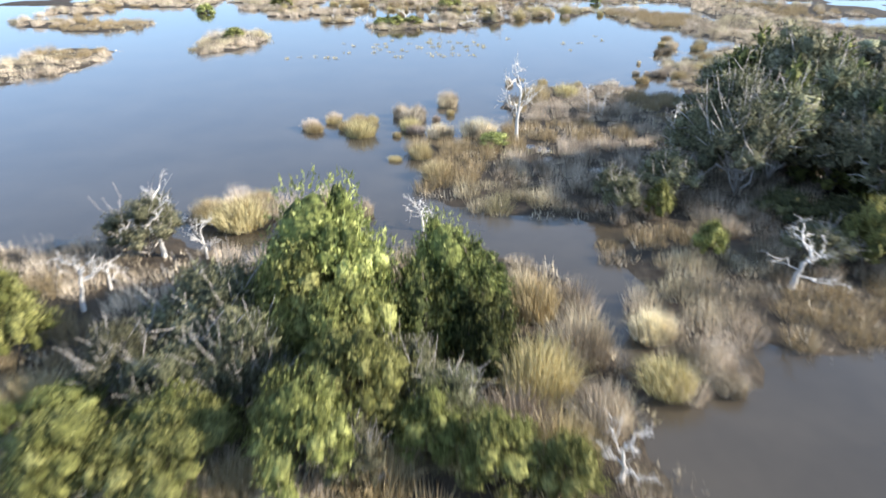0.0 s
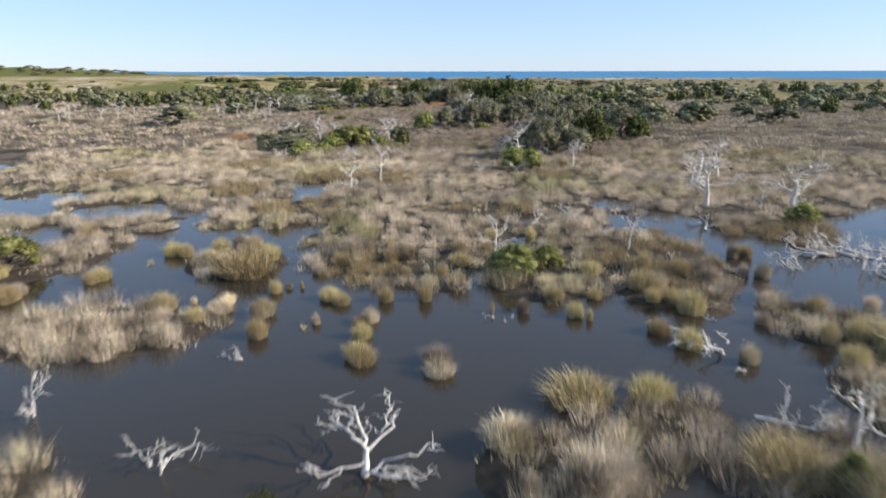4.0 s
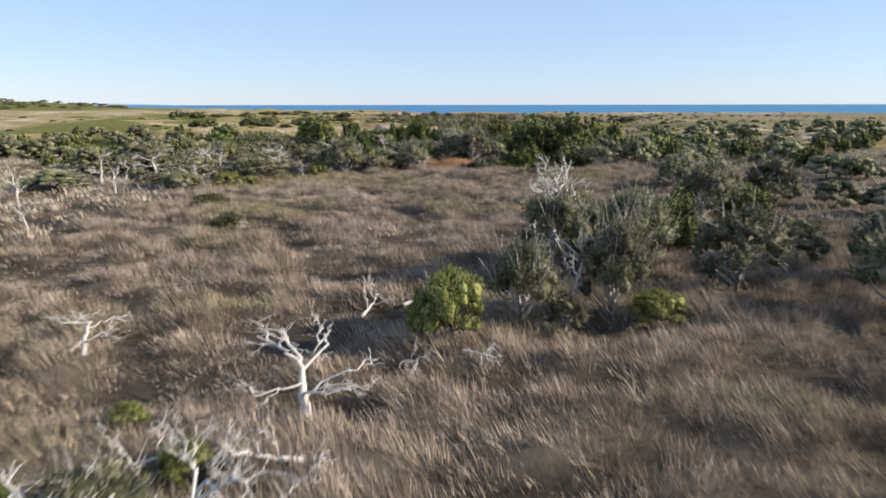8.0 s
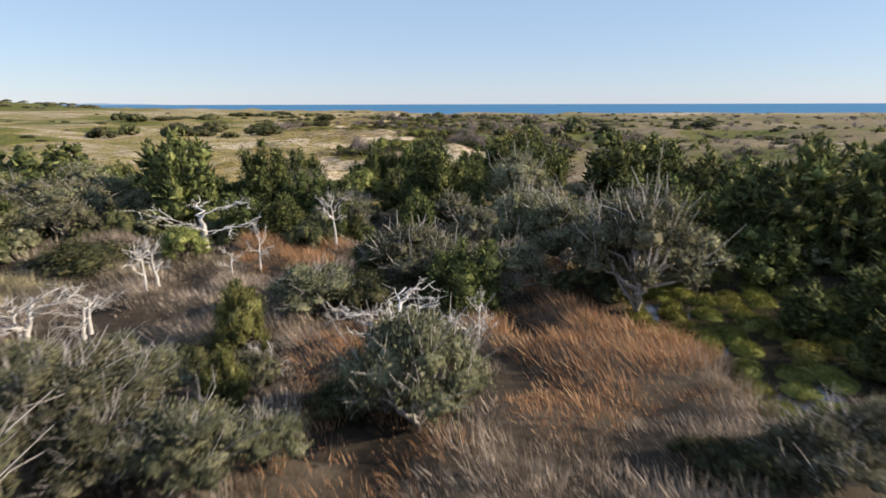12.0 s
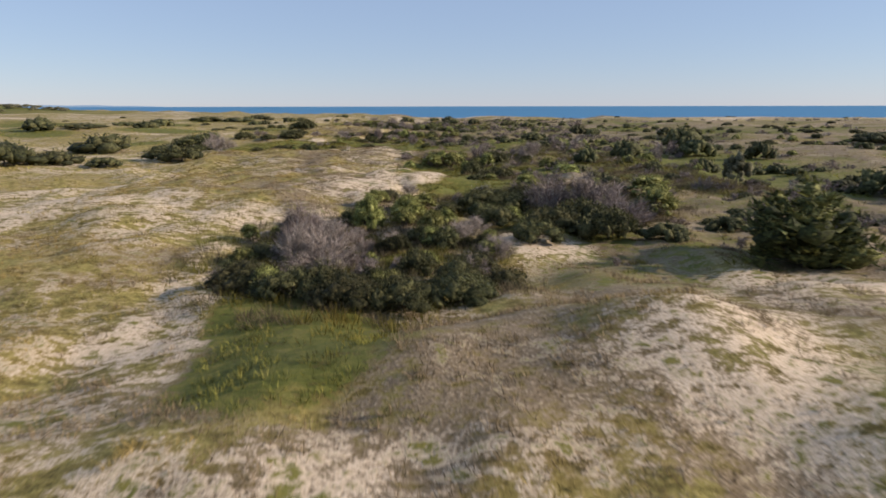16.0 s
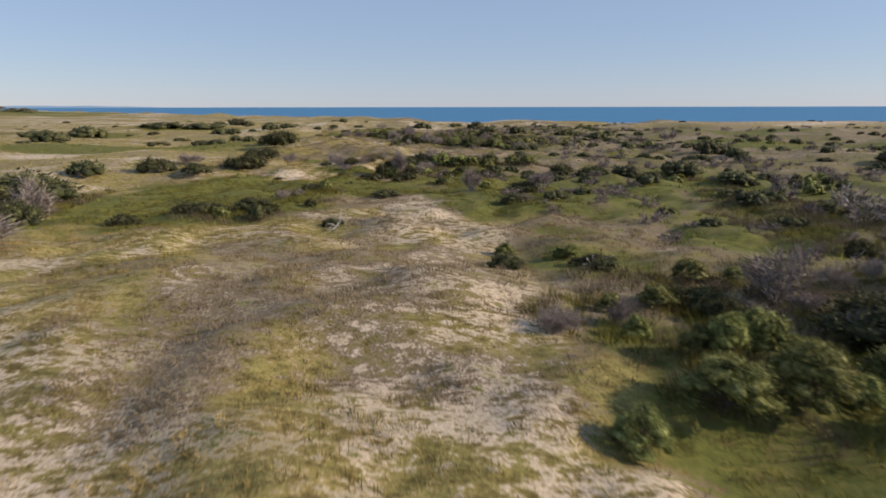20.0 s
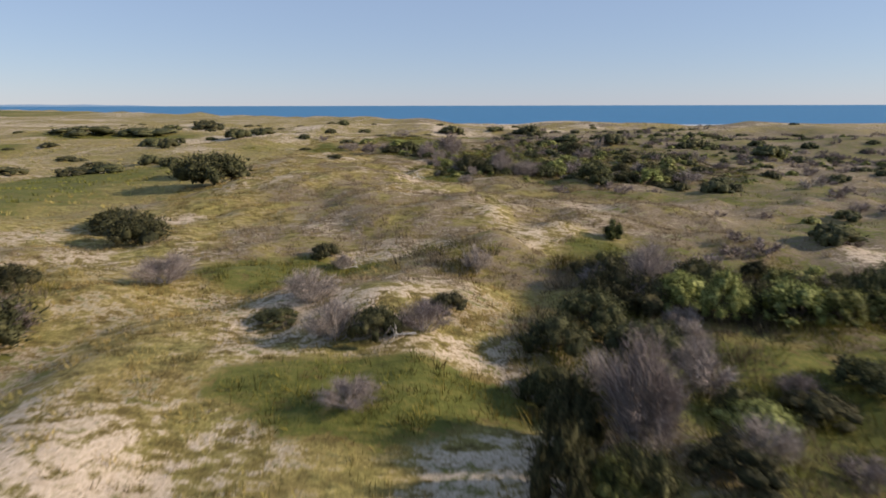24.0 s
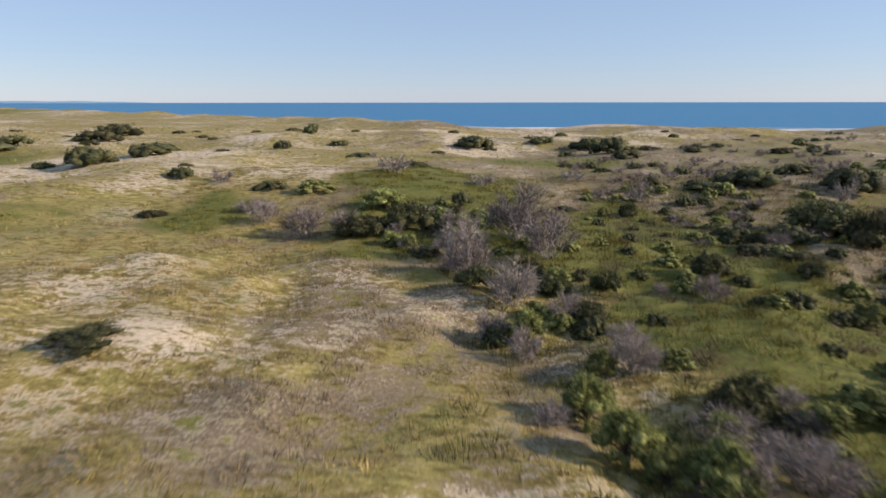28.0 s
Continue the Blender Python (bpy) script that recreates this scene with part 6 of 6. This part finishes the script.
SIZE = {"ced": (4.0, 3.2), "oak": (3.2, 4.2), "myr": (2.2, 2.8), "low": (1.2, 2.4), "bare": (2.4, 2.8), "dead": (3.0, 2.6), "log": (3.0, 2.6)}


def place(kind, x, y, h, w, coarse=0):
    name, cat, label, group = LOOKS[kind]
    base = tagged(new(name), label, cat, group)
    z = float(lay(np.array([x]), np.array([y]))[0])
    off = abs(x - float(path_x(y)))
    z -= 0.15 if off > 34 or y > 570 else 0.0
    near = off < 34 and y < 575
    level = max(coarse, 0 if off < 15 and y < 545 else 1 if near else 2)
    H, W = SIZE[kind]
    spin = rng.uniform(0, 360)
    if kind == "log":
        s = min(1.5, max(w / 2.6, h / 2.0) * 0.9)
        base.matrix_basis = pose(x, y, z + 0.15 * s, 0, 0, spin) @ pose(0, 0, 0, 78, 0, 0) @ Matrix.Diagonal((s, s, s, 1))
    elif kind == "dead":
        base.matrix_basis = pose(x, y, z, 0, 0, spin) @ Matrix.Diagonal((max(w / W, h / H * 0.6), max(w / W, h / H * 0.6), h / H, 1))
    else:
        base.matrix_basis = pose(x, y, z, 0, 0, spin) @ Matrix.Diagonal((w / W, w / W, h / H, 1))
    base.empty_display_size = 0.3
    if kind in ("dead", "log"):
        meshes = DEAD[int(rng.integers(len(DEAD)))]
        part("trunk", meshes[0], base)
        for me in meshes[1:] if near else meshes[1:4]:
            tagged(part("limb", me, base), kind="stuff")
    else:
        pool = POOLS[level][kind]
        meshes = pool[int(rng.integers(len(pool)))]
        names = ("stemwork", "twigwork") if kind == "bare" else ("trunk", "branchwork", "crown")
        for nm, me in zip(names, meshes):
            if level < 2 or nm != "branchwork":
                tagged(part(nm, me, base), kind="" if nm == "trunk" else "stuff")
    return base


for kind, rows in (("ced", CED), ("oak", OAK), ("myr", MYR), ("low", LOW), ("bare", BARE), ("dead", DEAD_ROWS), ("log", LOG)):
    for x, y, h, w in rows:
        if kind == "log" and w > 3.2:
            for q in range(int(w / 1.1)):
                place("log", x + rng.uniform(-0.45, 0.45) * w, y + rng.uniform(-0.2, 0.2) * w, 1.2, rng.uniform(1.6, 2.6))
        else:
            wide_low = kind == "ced" and w > 1.5 * h and y > 300     # wind-flattened
            place("low" if wide_low else kind, x, y, max(h, 0.35), max(w, 0.5))

# woods and shrubs farther out
def fill(kind, n, x0, x1, y0, y1, h0, h1, ratio, test):
    made = 0
    for q in range(n * 6):
        x, y = rng.uniform(x0, x1), rng.uniform(y0, y1)
        if made < n and test(x, y):
            h = rng.uniform(h0, h1)
            place(kind, x, y, h, h * ratio)
            made += 1


def far_wood(name, label, kinds, n, x0, x1, y0, y1, h0, h1, test):
    """Woods too far off to tell the trees apart: one object for each kind of tree."""
    for kind, ratio in kinds:
        H, W = SIZE[kind]
        src = []
        for meshes in POOLS[2][kind]:
            crown = meshes[-1]
            v = np.empty(len(crown.vertices) * 3, np.float32)
            crown.vertices.foreach_get("co", v)
            f = np.empty(len(crown.loops), np.int32)
            crown.loops.foreach_get("vertex_index", f)
            src.append((v.reshape(-1, 3), f.reshape(-1, 3)))
        pieces = []
        for q in range(n * 6):
            x, y = rng.uniform(x0, x1), rng.uniform(y0, y1)
            if len(pieces) < n and test(x, y):
                h, a = rng.uniform(h0, h1), rng.uniform(0, 6.3)
                v, f = src[int(rng.integers(len(src)))]
                w = h * ratio / W
                c, d = math.cos(a) * w, math.sin(a) * w
                z = float(lay(np.array([x]), np.array([y]))[0])
                pieces.append((np.stack([x + v[:, 0] * c - v[:, 1] * d, y + v[:, 0] * d + v[:, 1] * c, z - 0.2 + v[:, 2] * h / H], 1), f))
        tagged(new(name, mesh(name, *joined(pieces), M["twig" if kind == "bare" else SHAPES[kind]["mat"]])), label, "woodland", kind="stuff")


def wide(x, y, gap):
    return abs(x - float(path_x(y))) > gap


BOTH = (("oak", 1.5), ("ced", 1.0))
far_wood("west_woodland", "distant dense olive-green maritime woodland", BOTH, 160, -260, -50, 205, 305, 2.4, 4.0, lambda x, y: y > 238 + 0.12 * x)
far_wood("east_woodland", "distant dense dark green maritime woodland", BOTH, 150, 42, 260, 215, 318, 2.6, 4.4, lambda x, y: y > 235 or x > 70)
far_wood("hill_woodland", "distant wooded dune hill on the horizon", (("oak", 3.2),), 110, -820, -420, 930, 1060, 3.0, 4.5, lambda x, y: True)
fill("oak", 26, 14, 36, 6, 50, 2.4, 4.0, 1.3, lambda x, y: x > 13 + 0.12 * y)
fill("ced", 8, 15, 34, 8, 48, 2.6, 4.2, 1.0, lambda x, y: x > 15)
fill("oak", 36, 24, 60, 180, 300, 2.2, 3.8, 1.5, lambda x, y: True)
fill("oak", 30, -62, -36, 205, 290, 2.2, 3.6, 1.5, lambda x, y: y > 232 + 0.12 * x)
fill("ced", 26, -62, -36, 240, 292, 2.8, 4.2, 1.0, lambda x, y: True)
far_wood("thicket_scrub", "dense low evergreen scrub filling the gaps between the trees", (("low", 1.7), ("oak", 1.3)), 150, -50, 40, 255, 291, 1.2, 2.2, lambda x, y: (y > 266 or x > 8 or x < -36) and not 276 < y < 284 and float(patches(np.array([x]), np.array([y]), GREEN, 0.3, 41, 4.0)[0]) < -0.2)
fill("ced", 64, -48, 36, 246, 290, 2.8, 4.2, 1.0, lambda x, y: (y > 266 or x > 4 or x < -36) and y < 284)
fill("oak", 46, -48, 36, 250, 288, 2.2, 3.4, 1.4, lambda x, y: y > 266 or x > 10 or x < -36)
far_wood("far_scrub", "scattered low dark shrubs on the distant dunes", (("low", 3.6),), 230, -260, 240, 305, 725, 0.6, 1.2, lambda x, y: wide(x, y, 45 if y < 560 else 0))
far_wood("bare_scrub", "distant leafless purple-grey scrub on the dunes", (("bare", 1.7),), 150, -60, 240, 310, 640, 1.2, 2.2, lambda x, y: x > path_x(y) + 40 or y > 590)
for cx, cy, rx, ry in THICK:
    for q in range(int(min(20, rx * ry * 0.2))):
        a, r = rng.uniform(0, 6.3), math.sqrt(rng.random())
        kind = ("bare", "bare", "low", "low", "myr")[int(rng.integers(5))]
        h = rng.uniform(0.7, 1.5)
        place(kind, cx + rx * 0.9 * r * math.cos(a), cy + ry * 0.9 * r * math.sin(a), h, h * rng.uniform(1.2, 1.8), 1)
far_wood("green_scrub", "distant bright green shrubs in the dune swales", (("myr", 1.6),), 70, -30, 160, 320, 560, 0.9, 1.6, lambda x, y: x > path_x(y) + 32)
far_wood("dark_scrub", "distant low dark evergreen shrubs in the dune swales", (("low", 2.2),), 90, -30, 130, 320, 600, 0.8, 1.5, lambda x, y: x > path_x(y) + 30)
far_wood("bare_undergrowth", "low leafless grey scrub among the dune swales", (("bare", 1.8),), 420, -60, 60, 312, 620, 0.8, 1.6, lambda x, y: 15 < x - path_x(y) < 75 and vn(x, y, 11, 49) > 0.4)
far_wood("scrub_band", "dark and leafless scrub in broken bands on the dunes", (("low", 2.4), ("bare", 1.9)), 210, -40, 110, 315, 690, 0.8, 1.6, lambda x, y: 20 < x - path_x(y) < 110 and vn(x, y * 1.6, 16, 57) > 0.52)
far_wood("swale_bushes", "low olive-green bushes crowding a damp dune swale", (("myr", 1.7), ("low", 1.8)), 230, -60, 30, 490, 605, 0.45, 1.0, lambda x, y: float(patches(np.array([x]), np.array([y]), THICK, 0.4, 95, 2.0)[0]) > 0)
fill("dead", 24, -110, -30, 190, 260, 2.0, 4.0, 0.8, lambda x, y: True)

TUSSOCKS = [tussock_mesh(M["gold_grass"]) for q in range(6)] + [tussock_mesh(M["tan_grass"]) for q in range(1)] + [tussock_mesh(M["grey_grass"]) for q in range(2)]
thin = []
for cx, cy, rx, ry in SPARSE:
    for q in range(9):
        a, r = rng.uniform(0, 6.3), math.sqrt(rng.random())
        thin.append((cx + rx * r * math.cos(a), cy + ry * r * math.sin(a), rng.uniform(0.9, 1.5), rng.uniform(0.6, 1.2)))
for x, y, h, w in TUS + thin:
    ob = tagged(new("grass_tussock", TUSSOCKS[int(rng.integers(len(TUSSOCKS)))]), "golden grass tussock standing in shallow marsh water", "grass tussock", "tussocks in the marsh")
    ob.matrix_basis = pose(x, y, max(0.0, float(lay(np.array([x]), np.array([y]))[0])), 0, 0, rng.uniform(0, 360)) @ Matrix.Diagonal((w * 0.85, w * 0.85, max(h, 0.4) * 0.85, 1))
sx, sy, sw = (np.array([r[q] for r in SPR]) for q in (0, 1, 3))
gx2, gy2 = np.repeat(sx, 3) + rng.normal(0, 0.25, len(sx) * 3) * np.repeat(np.maximum(sw, 0.5), 3), np.repeat(sy, 3) + rng.normal(0, 0.25, len(sx) * 3) * np.repeat(np.maximum(sw, 0.5), 3)
stuff("water_sedge", "small sprigs of sedge standing in the open water", "sedge",
      tufts(gx2, gy2, np.zeros(len(gx2)), rng.uniform(0.15, 0.45, len(gx2)), 14, 0.14, (0, 0), 0.8, 0.03), M["gold_grass"])

def mound_mesh():
    """A low rounded mound of marsh grass: a lumpy dome under short blades."""
    rings, sides = 5, 14
    r = np.linspace(0, 1, rings)[:, None]
    a = np.arange(sides)[None, :] * 2 * math.pi / sides
    edge = 1 + 0.22 * np.sin(a * 2 + rng.random() * 6) + 0.12 * np.sin(a * 3 + rng.random() * 6)
    V = np.stack([r * edge * np.cos(a), r * edge * np.sin(a), (1 - r ** 2) * (0.9 + 0 * a) + rng.normal(0, 0.06, (rings, sides)) - 0.25], -1).reshape(-1, 3)
    i, j = np.meshgrid(np.arange(rings - 1), np.arange(sides), indexing="ij")
    Q = np.stack([i * sides + j, (i + 1) * sides + j, (i + 1) * sides + (j + 1) % sides, i * sides + (j + 1) % sides], -1).reshape(-1, 4)
    n = 420
    q, b = np.sqrt(rng.random(n)) * 0.92, rng.random(n) * 2 * math.pi
    x, y = q * np.cos(b), q * np.sin(b)
    BV, BQ, BT = blades(x, y, 0.9 * (1 - q ** 2) - 0.3, rng.uniform(0.3, 0.7, n), np.stack([x * 0.16, y * 0.16], 1) + rng.normal(0, 0.05, (n, 2)), rng.uniform(0.02, 0.045, n), rng.random(n) * math.pi)
    return mesh("grass_mound", np.concatenate([V, BV]), [np.concatenate([Q, BQ + len(V)]), BT + len(V)], M["mound_grass"])


MOUND_MESHES = [mound_mesh() for q in range(5)]
for x in np.arange(-3, 17, 1.75):
    for y in np.arange(238, 261, 1.55):
        x1, y1 = x + rng.uniform(-0.5, 0.5), y + rng.uniform(-0.45, 0.45)
        if float(patches(np.array([x1]), np.array([y1]), MOUNDS, 0.3, 41, 4.0)[0]) > 0.0:
            ob = tagged(new("grass_mound", MOUND_MESHES[int(rng.integers(5))]), "low mound of green marsh grass between water threads", "grass mound", "mounds in the green marsh")
            w = rng.uniform(0.68, 1.02)
            ob.matrix_basis = pose(x1, y1, 0.0, 0, 0, rng.uniform(0, 360)) @ Matrix.Diagonal((w, w * 0.85, rng.uniform(0.3, 0.5), 1))

# ---- surf and the far shore ----
def strip(name, line, width, z, mat, label, cat):
    """A low rounded ribbon along a line of x, y."""
    P = np.array([(x, y, z) for x, y in line])
    V, F = tube(P, np.full(len(P), width), 8)
    V[:, 2] = z + (V[:, 2] - z) * 0.12
    return tagged(new(name, mesh(name, V, F, mat, True)), label, cat, kind="structure")


for off, wide_ in ((6, 1.6), (14, 1.1), (24, 0.8)):
    xs = np.arange(-420, 260, 9.0)
    strip("surf", [(x, float(shore(x)) + off + 3 * math.sin(x * 0.05 + off)) for x in xs], wide_, 0.0, M["foam"], "white line of surf breaking on the beach", "surf")
hx = np.linspace(-3900, -1850, 60)
ridge = (9 + 7 * vn(hx, hx * 0, 160, 5)) * np.clip((-1850 - hx) / 500, 0.02, 1)
HV = np.concatenate([np.stack([hx, np.full(60, 4600.0), np.full(60, -1.0)], 1), np.stack([hx, np.full(60, 4640.0), ridge], 1), np.stack([hx, np.full(60, 4700.0), np.full(60, -1.0)], 1)])
q = np.arange(59)[:, None]
HF = np.concatenate([q + np.array([[0, 1, 61, 60]]), q + 60 + np.array([[0, 1, 61, 60]])])
tagged(new("backdrop", mesh("backdrop", HV, HF, M["far"], True)), "hazy low shore on the horizon across the sea", "far shore", kind="structure")
